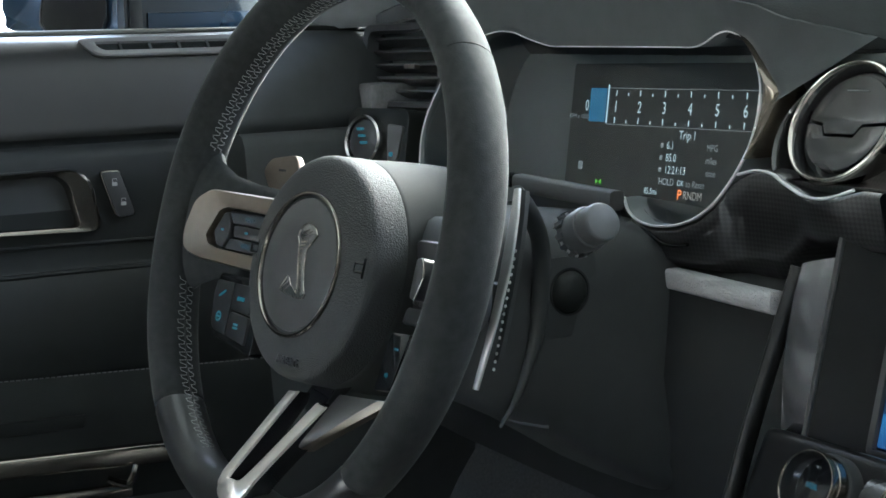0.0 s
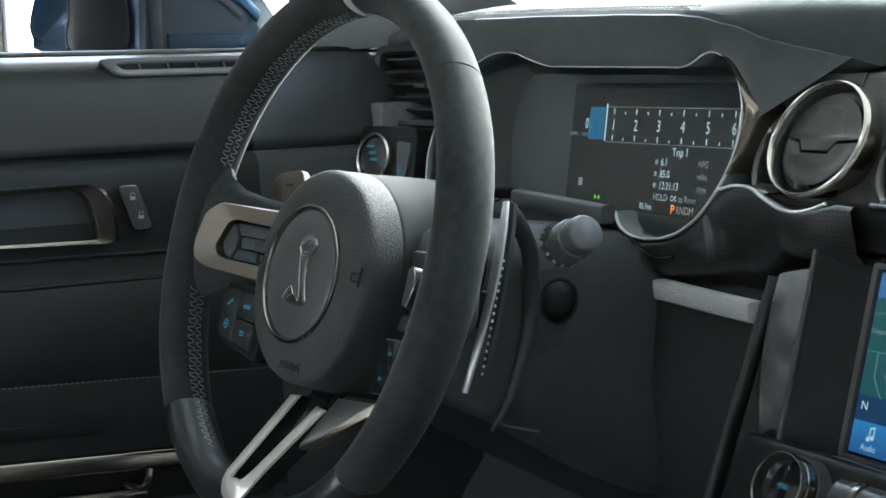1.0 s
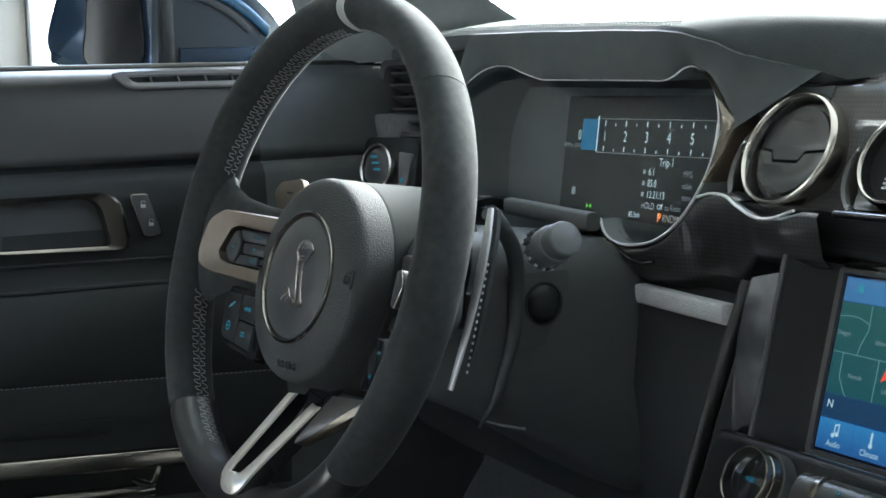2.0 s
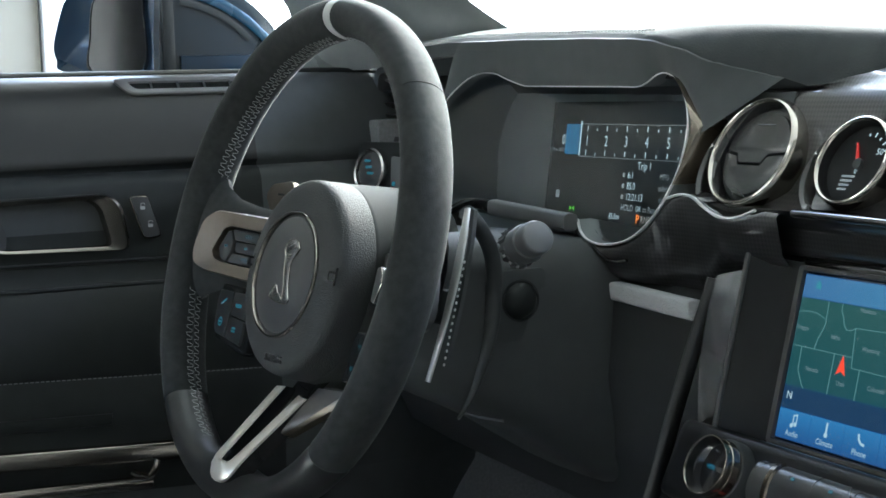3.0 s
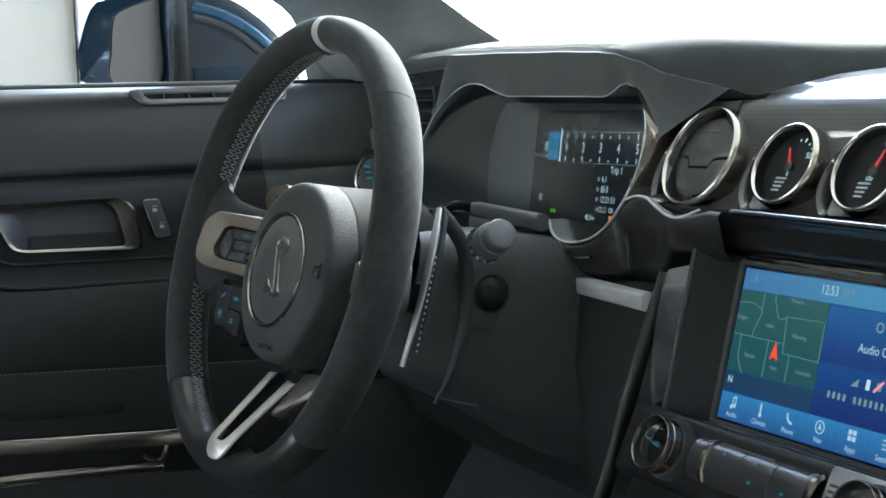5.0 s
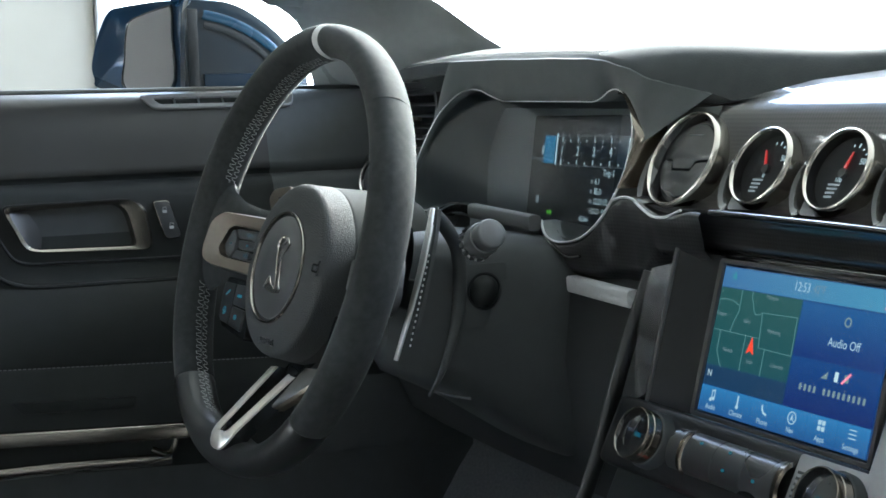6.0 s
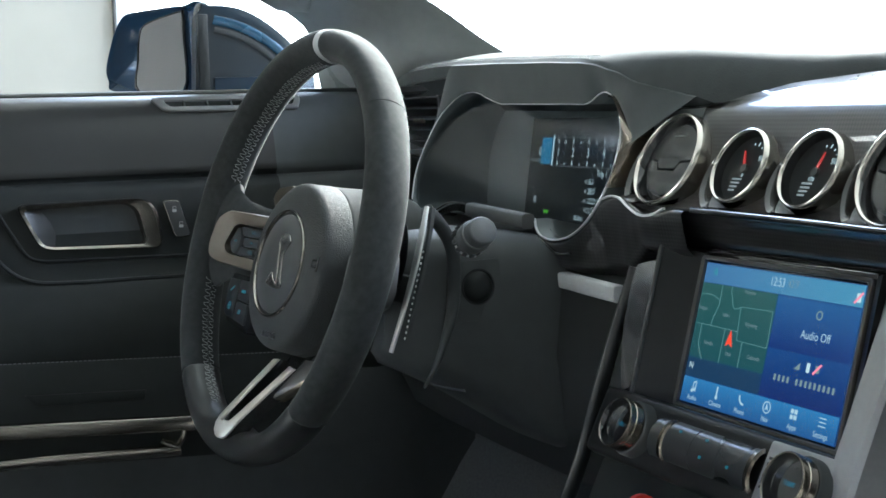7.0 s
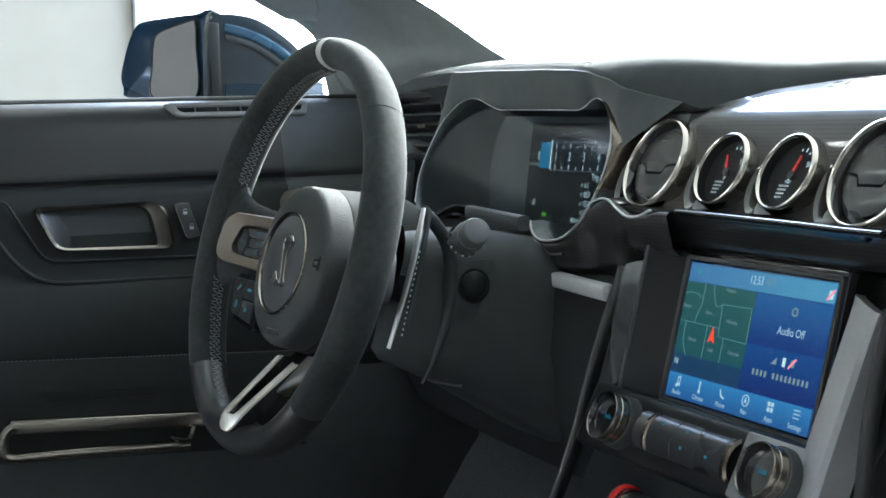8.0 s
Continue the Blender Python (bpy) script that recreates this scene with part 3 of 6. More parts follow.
# surround of the binnacle: matte black above, glossy woven carbon to the side and below


def wing_off(z):
    """How far the carbon wing stands out beside the rim at height z."""
    (w,) = lerp(-z, [(-0.875, 0.0012), (-0.862, 0.002), (-0.852, 0.005), (-0.839, 0.0115), (-0.826, 0.0055), (-0.805, 0.0025), (-0.79, 0.002), (-0.775, 0.003)])
    return Vector((w, 0.25 * w, 0.05 * w))


fascia = []
for i, p in enumerate(chrome_line[0:74]):
    x = -0.01 + (p.x + 0.01) * (1.02 if p.x >= 0.1 else 1.035)
    k = min(1.0, max(0.0, (i - 58) / 15))
    x += (0.250 - x) * k * k
    ly, lz = lerp(x, LIP)
    q = Vector((x, ly + 0.0002, lz - 0.0024))
    if i > 62:
        p = p + wing_off(p.z)
    if p.x < -0.1:
        f = min(1.0, max(0.0, (p.z - 0.848) / 0.028))
        q = (p + Vector((-0.007, 0.004, 0.003))).lerp(q, f * f * (3 - 2 * f))
    fascia.append([p + Vector((0, 0.0016, 0))] + [p.lerp(q, t) for t in (0.06, 0.2, 0.4, 0.6, 0.8, 0.94)] + [q, q + Vector((0, 0.0016, 0.0009)), q + Vector((0, 0.012, -0.001))])
strip = []
for k in range(36):
    x = -0.44 + 0.31 * k / 35
    ly, lz = lerp(x, LIP)
    strip.append([(x, ly + 0.006, lz - 0.0002), (x, ly + 0.0012, lz - 0.0022), (x, ly + 0.0022, lz - 0.008), (x, ly + 0.005, lz - 0.0135), (x, ly + 0.020, lz - 0.0160)])
part("hood_front", grid_mesh(strip), HOOD_UNDER, ic, "black front edge of the hood")
part("hood_fascia", grid_mesh(fascia), HOOD_UNDER, ic, "black fascia under the hood")

# ---- gloss carbon trim with the round vents and gauges ----
trim = thing("dash_trim", "glossy woven carbon trim across the centre of the dash", "dash trim", (0.387, 0.33, 0.74))
# (y, z) of the section, from the top pad forward edge down to the underside lip


def trim_section(x):
    ty, tz = lerp(x, TRIM_TOP)
    return [(ty + 0.02, tz - 0.006), (ty, tz), (0.5 * ty + 0.5 * 0.332, 0.5 * tz + 0.5 * 0.8645), (0.332, 0.8635), (0.3265, 0.8605), (0.322, 0.852), (0.316, 0.836), (0.309, 0.815), (0.301, 0.799), (0.291, 0.7905),
            (0.2840, 0.789), (0.2840, 0.7860), (0.292, 0.781), (0.296, 0.774), (0.297, 0.767), (0.300, 0.761), (0.308, 0.757), (0.34, 0.755)]


part("centre_fascia", grid_mesh([[(x, y, z) for y, z in trim_section(x)] for x in [0.2225 + 0.0125 * i for i in range(64)]]), CARBON, trim, "glossy carbon fascia round the vents", 60)
wing = []
for p in chrome_line[62:80]:
    o = wing_off(p.z)
    wing.append([p + Vector((0, 0.0016, 0)), p + o * 0.5 + Vector((0, -0.002, 0)), p + o, p + o + Vector((0.001, 0.008, 0)), p + o + Vector((0.001, 0.03, 0))])
part("wing", grid_mesh(wing), WING, trim, "carbon wing beside the cluster, its bronze reflection painted in", 60)
part("cheek", slab([[(x, y, z) for y, z in ((0.322, 0.72), (0.322, 0.78), (0.3215, 0.82), (0.3215, 0.84), (0.3225, 0.855), (0.3255, 0.861))] for x in (0.195, 0.215, 0.235, 0.25, 0.262)], (0, 0.008, 0)), HOOD_UNDER, trim, "black panel between cluster and vent")
LOWER = [(0.078, 0.7665), (0.085, 0.7620), (0.100, 0.7550), (0.120, 0.7525), (0.140, 0.7545), (0.157, 0.7605), (0.170, 0.7700), (0.180, 0.7850), (0.188, 0.7905), (0.202, 0.7935), (0.216, 0.7925), (0.230, 0.7870), (0.247, 0.7815), (0.264, 0.7825), (0.281, 0.7870), (0.31, 0.7860)]
lowf = []
for i in range(48):
    x = 0.078 + 0.216 * i / 47
    (z,) = lerp(x, LOWER)
    y = rim_y(z) + 0.002 + 0.10 * max(0, x - 0.262)
    b = 0.729 + 0.024 * min(1, max(0, (x - 0.212) / 0.022))
    lowf.append([(x, y + 0.012, z + 0.002), (x, y, z), (x, y - 0.0015, z - 0.0025), (x, y + 0.001, z + (b - z) * 0.4), (x, y + 0.004, z + (b - z) * 0.8), (x, y + 0.010, b), (x, y + 0.04, b - 0.003)])
part("lower_fascia", grid_mesh(lowf), CARBON, trim, "glossy carbon panel under the cluster", 60)
part("fang", sweep(smooth_open([(0.098, 0.266, 0.7565), (0.1125, 0.265, 0.7515), (0.126, 0.265, 0.7460), (0.138, 0.266, 0.7440), (0.150, 0.268, 0.7455)], 4), 0.0016, 0.0012, seg=8), GLOSS, trim, "gloss black edge under the cluster")
# lower crease, its white glint painted in as a pale silver line
crease = smooth_open([(0.188, 0.2755, 0.7913), (0.202, 0.276, 0.7943), (0.2164, 0.2755, 0.7936), (0.2296, 0.2745, 0.788), (0.2472, 0.2735, 0.7824), (0.2643, 0.2735, 0.7832), (0.281, 0.275, 0.7886)], 5)
part("glint_crease", sweep(crease, 0.0013, 0.0010, seg=8), CHIN, trim, "thin lip line with its glint put into the colour")
part("lip", sweep(smooth_open([(0.312, 0.2800, 0.7885), (0.34, 0.2795, 0.7885), (0.39, 0.279, 0.7880), (0.45, 0.2795, 0.7873), (0.475, 0.280, 0.7868), (0.50, 0.2805, 0.7862), (0.54, 0.281, 0.7860)], 5), 0.0036, 0.0026, seg=14), GLOSS, trim, "rounded gloss lip under the gauges")


def pod(center, r, parent):
    """The flared gloss collar in which a vent or gauge sits; its lip stands proud at the lower left and sinks back at the upper right."""
    m = basis(center, 27)
    rows = []
    for i in range(64):
        a = 2 * math.pi * i / 64
        c = math.cos(a - radians(45))
        h, lip = -0.0125 - 0.0100 * c, r + 0.0105 - 0.0040 * c
        rows.append([m @ Vector((q * math.cos(a), q * math.sin(a), z)) for q, z in ((r + 0.0040, min(-0.024, h - 0.008)), (lip - 0.0030, h - 0.0050), (lip - 0.0010, h - 0.0008), (lip, h), (lip + 0.0012, h - 0.0006), (lip + 0.0032, h - 0.0060), (lip + 0.0046, h - 0.014), (lip + 0.0050, h - 0.030))])
    for row in rows:
        for v in row:
            v.z = max(v.z, 0.7905)
    return m, part("collar", grid_mesh(rows, closed_u=True), GLOSS, parent, "gloss black flared collar", 60)


def round_vent(center, r=0.0380):
    v = thing("round_air_vent", "round black air vent with a satin metal ring in the dash", "air vent", center, "round vents")
    m, _ = pod(center, r, v)
    part("ring", lathe(m, [(r + 0.0010, -0.0022), (r + 0.0004, -0.0004), (r - 0.0004, 0.0008), (r - 0.0014, 0.0011), (r - 0.0024, 0.0004), (r - 0.0030, -0.0012)], 64), RING, v, "thin bright metal ring")
    part("barrel", lathe(m, [(r + 0.0045, -0.024), (r + 0.0038, -0.016), (r + 0.0024, -0.008), (r + 0.0010, -0.0022)], 64), BARREL, v, "warm dark metal barrel")
    part("inner_wall", lathe(m, [(r - 0.0030, -0.0012), (r - 0.0040, -0.0030), (r - 0.0056, -0.0085)], 64), GLOSS, v)
    part("throat", lathe(m, [(r - 0.0056, -0.0085), (r - 0.0075, -0.012), (0.0, -0.013)], 48), PLASTIC, v)
    rf = r - 0.0085
    n = 40
    zig = [(-rf * 0.985, 0.001), (-rf * 0.62, -0.0005), (-rf * 0.48, -0.0070), (rf * 0.28, -0.0070), (rf * 0.42, -0.0005), (rf * 0.985, 0.001)]
    arc_up = [(rf * math.cos(math.pi * k / n), rf * math.sin(math.pi * k / n) + 0.001) for k in range(1, n)]
    arc_dn = [(rf * math.cos(math.pi + math.pi * k / n), rf * math.sin(math.pi + math.pi * k / n) + 0.001) for k in range(1, n)]
    up = [(x, y + 0.0008) for x, y in zig] + arc_up
    dn = [(x, y - 0.0008) for x, y in reversed(zig)] + arc_dn
    part("flap", plate(m @ Matrix.Translation((0, 0, -0.010)), up, 0.005, 0.0008), SATIN_BLACK, v, "black upper flap")
    part("flap", plate(m @ Matrix.Translation((0, 0, -0.010)), dn, 0.005, 0.0008), SATIN_BLACK, v, "black lower flap")
    part("mark", plate(m @ Matrix.Translation((0, 0, -0.0049)), rounded(-0.008, 0.0205, 0.009, 0.0213, 0.0003), 0.0002), STALK, v)
    return v


v1 = round_vent((0.2470, 0.2990, 0.8240))
copy_thing(v1, Matrix.Translation((0.5060, 0.2990, 0.8220)))


def gauge(center, angle, r=0.0285):
    g = thing("round_gauge", "small round black gauge with a red needle and satin ring", "gauge", center, "dash gauges")
    m, _ = pod(center, r, g)
    part("ring", lathe(m, [(r + 0.0009, -0.0022), (r + 0.0003, -0.0004), (r - 0.0004, 0.0007), (r - 0.0012, 0.0010), (r - 0.0020, 0.0004), (r - 0.0026, -0.0012)], 56), RING, g, "thin bright metal ring")
    part("barrel", lathe(m, [(r + 0.0040, -0.024), (r + 0.0034, -0.016), (r + 0.0022, -0.008), (r + 0.0009, -0.0022)], 56), BARREL, g, "warm dark metal barrel")
    part("inner_wall", lathe(m, [(r - 0.0026, -0.0012), (r - 0.0034, -0.008)], 56), GLOSS, g)
    part("dial", lathe(m, [(r - 0.0034, -0.0078), (0, -0.0078)], 40), PANEL_BLACK, g, "black dial face")
    ticks = [block(m @ Matrix.Rotation(radians(a), 4, "Z"), -0.0004, 0.0185, -0.0076, 0.0004, 0.0185 + (0.003 if k % 2 == 0 else 0.0016), -0.0073, 0) for k, a in enumerate(range(-75, 10, 15))]
    part("scale", merged(ticks), WHITE_GLOW, g, "white scale marks")
    nd = m @ Matrix.Rotation(radians(angle), 4, "Z")
    bm = plate(nd @ Matrix.Translation((0, 0, -0.0062)), [(-0.0014, 0.001), (0.0014, 0.001), (0.0005, 0.0145), (-0.0005, 0.0145)], 0.0008)
    part("needle", bm, glow("needle_red", (0.75, 0.03, 0.03), 0.09), g, "red needle")
    part("hub", lathe(m, [(0.0035, -0.0074), (0.0033, -0.0052), (0, -0.005)], 20), PLASTIC, g)
    bars = [block(m, -0.011, -0.0085 - 0.0028 * k, -0.0076, -0.011 + 0.011 - 0.0012 * k, -0.0070 - 0.0028 * k, -0.0074, 0) for k in range(4)]
    part("caption", merged(bars), DIM_GLOW, g, "unreadable grey caption lines")
    return m, g


gm, g1 = gauge((0.3400, 0.2985, 0.8212), 24)
lettering("figures", "50", gm @ Matrix.Translation((0.0130, 0.0085, -0.0074)), 0.0058, WHITE_GLOW, g1)
lettering("figures", "0", gm @ Matrix.Translation((-0.001, -0.0045, -0.0074)), 0.0045, WHITE_GLOW, g1)
gm, g2 = gauge((0.4180, 0.2985, 0.8207), -14)
lettering("figures", "50", gm @ Matrix.Translation((0.0130, 0.0085, -0.0074)), 0.0058, WHITE_GLOW, g2)
lettering("figures", "100", gm @ Matrix.Translation((-0.003, -0.0045, -0.0074)), 0.0045, WHITE_GLOW, g2)

# ---- graphics on the instrument display ----


def on_display(x, z, lift=0.0012):
    return D @ Matrix.Translation((x, (z - DISPLAY_Z) / math.cos(radians(DTILT)), lift))


BAR_X0, BAR_Z0 = -0.0885, 0.8095
part("tach_bar", plate(on_display(0, BAR_Z0), rounded(BAR_X0, 0, BAR_X0 + 0.021, 0.0262, 0.0004), 0.0003), BLUE_GLOW, ic, "blue tachometer bar")
part("tach_lines", merged([plate(on_display(BAR_X0 + 0.003 * k, BAR_Z0, 0.0016), rounded(-0.0008, 0.0, 0.0008, 0.0262, 0.0002, 1), 0.0001) for k in range(0, 7)]), glow("bar_lines", (0.05, 0.28, 0.50), 0.12), ic)
part("tach_edge", plate(on_display(BAR_X0 + 0.0205, BAR_Z0), rounded(0.0006, -0.001, 0.0020, 0.029, 0.0004), 0.0003), glow("bar_edge", (0.6, 0.8, 0.9), 0.16), ic, "pale leading edge of the bar")
step = 0.0293
for k in range(1, 8):
    x = -0.0562 + step * (k - 1)
    lettering("figure", str(k), on_display(x, 0.8212), 0.0125, WHITE_GLOW, ic, stretch=0.8)
part("figure_ticks", merged([plate(on_display(-0.0562 + step * k / 2, z0), rounded(-0.00045, 0, 0.00045, h if k % 2 == 0 else h * 0.55, 0.0002, 1), 0.0003)
                             for k in range(0, 13) for z0, h in ((0.8298, 0.0045), (0.8092, 0.0045))]), WHITE_GLOW, ic, "white tachometer ticks")
for z in (0.8355, 0.8078):
    part("scale_line", plate(on_display(0, z), rounded(-0.066, 0, 0.14, 0.0004, 0.0001, 1), 0.0002), DIM_GLOW, ic)
lettering("figure", "0", on_display(-0.0935, 0.8215), 0.0125, WHITE_GLOW, ic, stretch=0.8)
lettering("caption", "RPM x 1000", on_display(-0.0905, 0.8130), 0.0052, DIM_GLOW, ic, "RIGHT")
lettering("caption", "Trip 1", on_display(0.0320, 0.8025), 0.0092, WHITE_GLOW, ic, stretch=0.85)
for z, text, unit in ((0.7948, "6.1", "MPG"), (0.7858, "85.0", "miles"), (0.7770, "12:21:13", "time")):
    lettering("readout", text, on_display(0.0095, z), 0.0082, WHITE_GLOW, ic, "LEFT", 0.85)
    lettering("unit", unit, on_display(0.066, z), 0.0070, DIM_GLOW, ic, "RIGHT", 0.85)
    part("symbol", plate(on_display(0.0025, z - 0.0022), rounded(0.0004, 0.0004, 0.0036, 0.0040, 0.0008), 0.0003), DIM_GLOW, ic)
lettering("caption", "HOLD", on_display(0.0040, 0.7682), 0.0074, glow("mid_graphics", (0.6, 0.66, 0.7), 0.087), ic, "LEFT", 0.85)
lettering("caption", "OK", on_display(0.0290, 0.7682), 0.0062, WHITE_GLOW, ic, "CENTER", 0.85)
lettering("caption", "to Reset", on_display(0.0350, 0.7682), 0.0070, DIM_GLOW, ic, "LEFT", 0.85)
lettering("readout", "85.5mi", on_display(-0.0120, 0.7603), 0.0066, WHITE_GLOW, ic, "LEFT", 0.85)
lettering("gear", "P", on_display(0.0290, 0.7598), 0.0100, ORANGE_GLOW, ic)
lettering("gear", "RNDM", on_display(0.0330, 0.7598), 0.0085, glow("amber_grey", (0.55, 0.5, 0.45), 0.087), ic, "LEFT", 0.85)
part("symbol", plate(on_display(-0.0975, 0.7715), rounded(0, 0, 0.0055, 0.0065, 0.0008), 0.0003), DIM_GLOW, ic, "small grey symbol")
part("symbol", merged([plate(on_display(-0.0730, 0.7612), [(0, 0), (0.0030, 0.0022), (0, 0.0044)], 0.0003), plate(on_display(-0.0660, 0.7612), [(0, 0), (0, 0.0044), (-0.0030, 0.0022)], 0.0003)]), GREEN_GLOW, ic, "small green symbol")

# ---- steering wheel ----
WHEEL = basis((0.0407, 0.0569, 0.7565), 16.7, 5.84) @ Matrix.Translation((0.002, -0.009, 0.001))
sw = thing("steering_wheel", "black suede steering wheel with grey top stripe and satin spokes", "steering wheel", (0.044, 0.050, 0.748))
RC = Vector((-0.0072, 0.0189, -0.0049))  # the middle of the rim
RW, RD, LEAN = 0.0136, 0.0183, -0.11


def rim_point(a):
    """The rim's centre line; a is in degrees from the right, anticlockwise."""
    c, s = math.cos(radians(a)), math.sin(radians(a))
    p = 2.0 if s >= 0 else 2.10
    f = (abs(c / (0.1640 if c > 0 else 0.1664)) ** p + abs(s / (0.1625 if s >= 0 else 0.1795)) ** p) ** (-1 / p)
    return RC + Vector((f * c, f * s, 0))


def rim_surface(a, b, k=1.0):
    """A point on the rim's skin: a along the rim, b round its section (180 faces the hub)."""
    t = (rim_point(a + 0.5) - rim_point(a - 0.5)).normalized()
    out = Vector((t.y, -t.x, 0))
    cc, ss = math.cos(radians(b)), math.sin(radians(b))
    k *= 1 - 0.09 * min(1.0, max(0.0, -math.sin(radians(a)) * 1.7 - 0.7))
    x, y = RW * k * math.copysign(abs(cc) ** 0.94, cc), RD * k * math.copysign(abs(ss) ** 0.94, ss)
    return WHEEL @ (rim_point(a) + out * (x * math.cos(LEAN) - y * math.sin(LEAN)) + Vector((0, 0, x * math.sin(LEAN) + y * math.cos(LEAN))))


def rim_piece(a0, a1, k, n, ease=0.6):
    """A stretch of the rim's cover; its ends roll in a little where it meets the next one."""
    seg = 28
    steps = [a0, a0 + ease * 0.4, a0 + ease] + [a0 + ease + (a1 - a0 - 2 * ease) * i / n for i in range(1, n)] + [a1 - ease, a1 - ease * 0.4, a1]
    rows = []
    for i, a in enumerate(steps):
        e = min(i, len(steps) - 1 - i)
        rows.append([rim_surface(a, 360 * q / seg, k * (0.955, 0.988, 1.0)[min(e, 2)]) for q in range(seg)])
    bm = grid_mesh(rows, closed_v=True)
    bm.verts.ensure_lookup_table()
    for f in ([bm.verts[q] for q in range(seg)], [bm.verts[(len(rows) - 1) * seg + q] for q in range(seg)]):
        bm.faces.new(f)
    return bm


part("rim_suede", rim_piece(-49, 85.7, 1.0, 70), SUEDE, sw, "black suede rim cover")
part("rim_suede", rim_piece(89.3, 229, 1.0, 70), SUEDE, sw, "black suede rim cover")
part("rim_stripe", rim_piece(85.75, 89.25, 1.006, 6, 0.3), STRIPE, sw, "light grey leather stripe")


def flared_piece(a0, a1, n, seg=28):
    """The lower rim's cover, drawn inwards to a soft web where the lower spoke meets it."""
    rows = []
    for i in range(n + 1):
        a = a0 + (a1 - a0) * i / n
        ends = 0.955 if i in (0, n) else 1.004
        g = math.exp(-((a - 267) / 12.0) ** 2)
        rows.append([rim_surface(a, 360 * q / seg, ends * (1 + 0.62 * g * max(0.0, -math.cos(2 * math.pi * q / seg)) ** 2)) for q in range(seg)])
    return grid_mesh(rows, closed_v=True)


part("rim_leather", flared_piece(229.05, 310.95, 64), LEATHER, sw, "smooth black leather lower rim")


def wavy_thread(a0, a1, count, row):
    """One of the two zigzag rows of stitching along the inner edge of the rim."""
    pts = []
    da = (a1 - a0) / count
    for i in range(count):
        j = 0.10 * math.sin(i * 12.9898 + row)
        w = 1.2 * math.sin(i * 7.3 + row)
        for along, across in ((0.0, -1.0), (0.34, -0.7), (0.46, 0.1), (0.58, 1.0), (0.90, 0.8)):
            pts.append(rim_surface(a0 + da * (i + along + j), 190 + row * 8.5 + 6.5 * across + w, 1.022))
    return sweep(pts, 0.0002, 0.0002, seg=5, up=(0.7, -0.6, 0.35))


for a0, a1, count in ((93, 164, 34), (198, 257, 27), (16, 87, 34), (-77, -18, 27)):
    for row in (-1, 1):
        part("stitching", wavy_thread(a0, a1, count, row), THREAD, sw, "grey zigzag stitching")
    part("seam", sweep([rim_surface(a0 + (a1 - a0) * i / 60, 190, 0.999) for i in range(61)], 0.0006, 0.0004, seg=6, up=(0.7, -0.6, 0.35)), PLASTIC, sw)
for a in (39.5, 140.5):
    part("panel_seam", sweep([rim_surface(a, -75 + 150 * k / 24, 0.999) for k in range(25)], 0.0004, 0.0003, seg=6, up=(0.2, -0.9, 0.3)), SUEDE, sw)

# airbag cover: a nearly flat round face with a rounded edge, and the smooth shroud behind it
HUB = WHEEL @ Matrix.Translation((-0.0070, -0.0050, -0.0030))


def boss_rows(profile):
    rows = []
    for i in range(80):
        a = 2 * math.pi * i / 80
        c, s = math.cos(a), math.sin(a)
        rows.append([HUB @ Vector((0.0718 * f * c, 0.0722 * f * s - drop * max(0.0, s), n)) for f, n, drop in profile])
    return rows


cover = part("airbag_cover", grid_mesh(boss_rows(((0.60, -0.0010, 0), (0.74, -0.0018, 0), (0.86, -0.0036, 0), (0.925, -0.0056, 0), (0.958, -0.0076, 0), (0.976, -0.0098, 0), (0.986, -0.0125, 0), (0.992, -0.018, 0), (1.002, -0.030, -0.001), (0.998, -0.0312, -0.001), (0.98, -0.0315, -0.001))), closed_u=True), GRAINED, sw, "grained black airbag cover", 60)
part("hub_shroud", grid_mesh(boss_rows(((0.98, -0.030, -0.001), (0.998, -0.0318, -0.001), (1.004, -0.034, -0.001), (1.008, -0.048, -0.003), (1.01, -0.064, -0.0055), (1.0, -0.080, -0.0085), (0.985, -0.095, -0.011), (0.95, -0.106, -0.011), (0.6, -0.112, -0.008))), closed_u=True), SHROUD, sw, "smooth dark grey shroud behind the airbag", 60)
part("badge_ring", lathe(HUB, [(0.0460, -0.004), (0.0460, 0.0002), (0.0454, 0.0010), (0.0442, 0.0010), (0.0435, -0.0002), (0.0432, -0.004)], 80), DARK_CHROME, cover, "thin bright ring round the badge")
part("badge_groove", lathe(HUB, [(0.0434, -0.0016), (0.0418, -0.0018)], 64), PLASTIC, cover)
part("badge_disc", lathe(HUB, [(0.0422, -0.0030), (0.0416, -0.0010), (0.0404, -0.0004), (0.025, 0.0), (0.0, 0.0002)], 64), BADGE, cover, "smooth dark grey badge disc")
# plain raised curved emblem: a ribbed stem that widens at the head, and a fan at its foot
STEM_L = smooth_open([(-0.0037, 0.0170, 0), (-0.0008, 0.0128, 0), (0.0000, 0.0080, 0), (0.0022, 0.0004, 0), (0.0052, -0.0083, 0), (0.0064, -0.0135, 0), (0.0070, -0.0180, 0)], 4)
STEM_R = smooth_open([(0.0180, 0.0195, 0), (0.0135, 0.0140, 0), (0.0092, 0.0095, 0), (0.0098, 0.0011, 0), (0.0122, -0.0075, 0), (0.0140, -0.0125, 0), (0.0168, -0.0170, 0)], 4)
HEAD = smooth_open([(-0.0037, 0.0170, 0), (-0.0025, 0.0217, 0), (0.0032, 0.0254, 0), (0.0125, 0.0246, 0), (0.0180, 0.0195, 0)], 4)
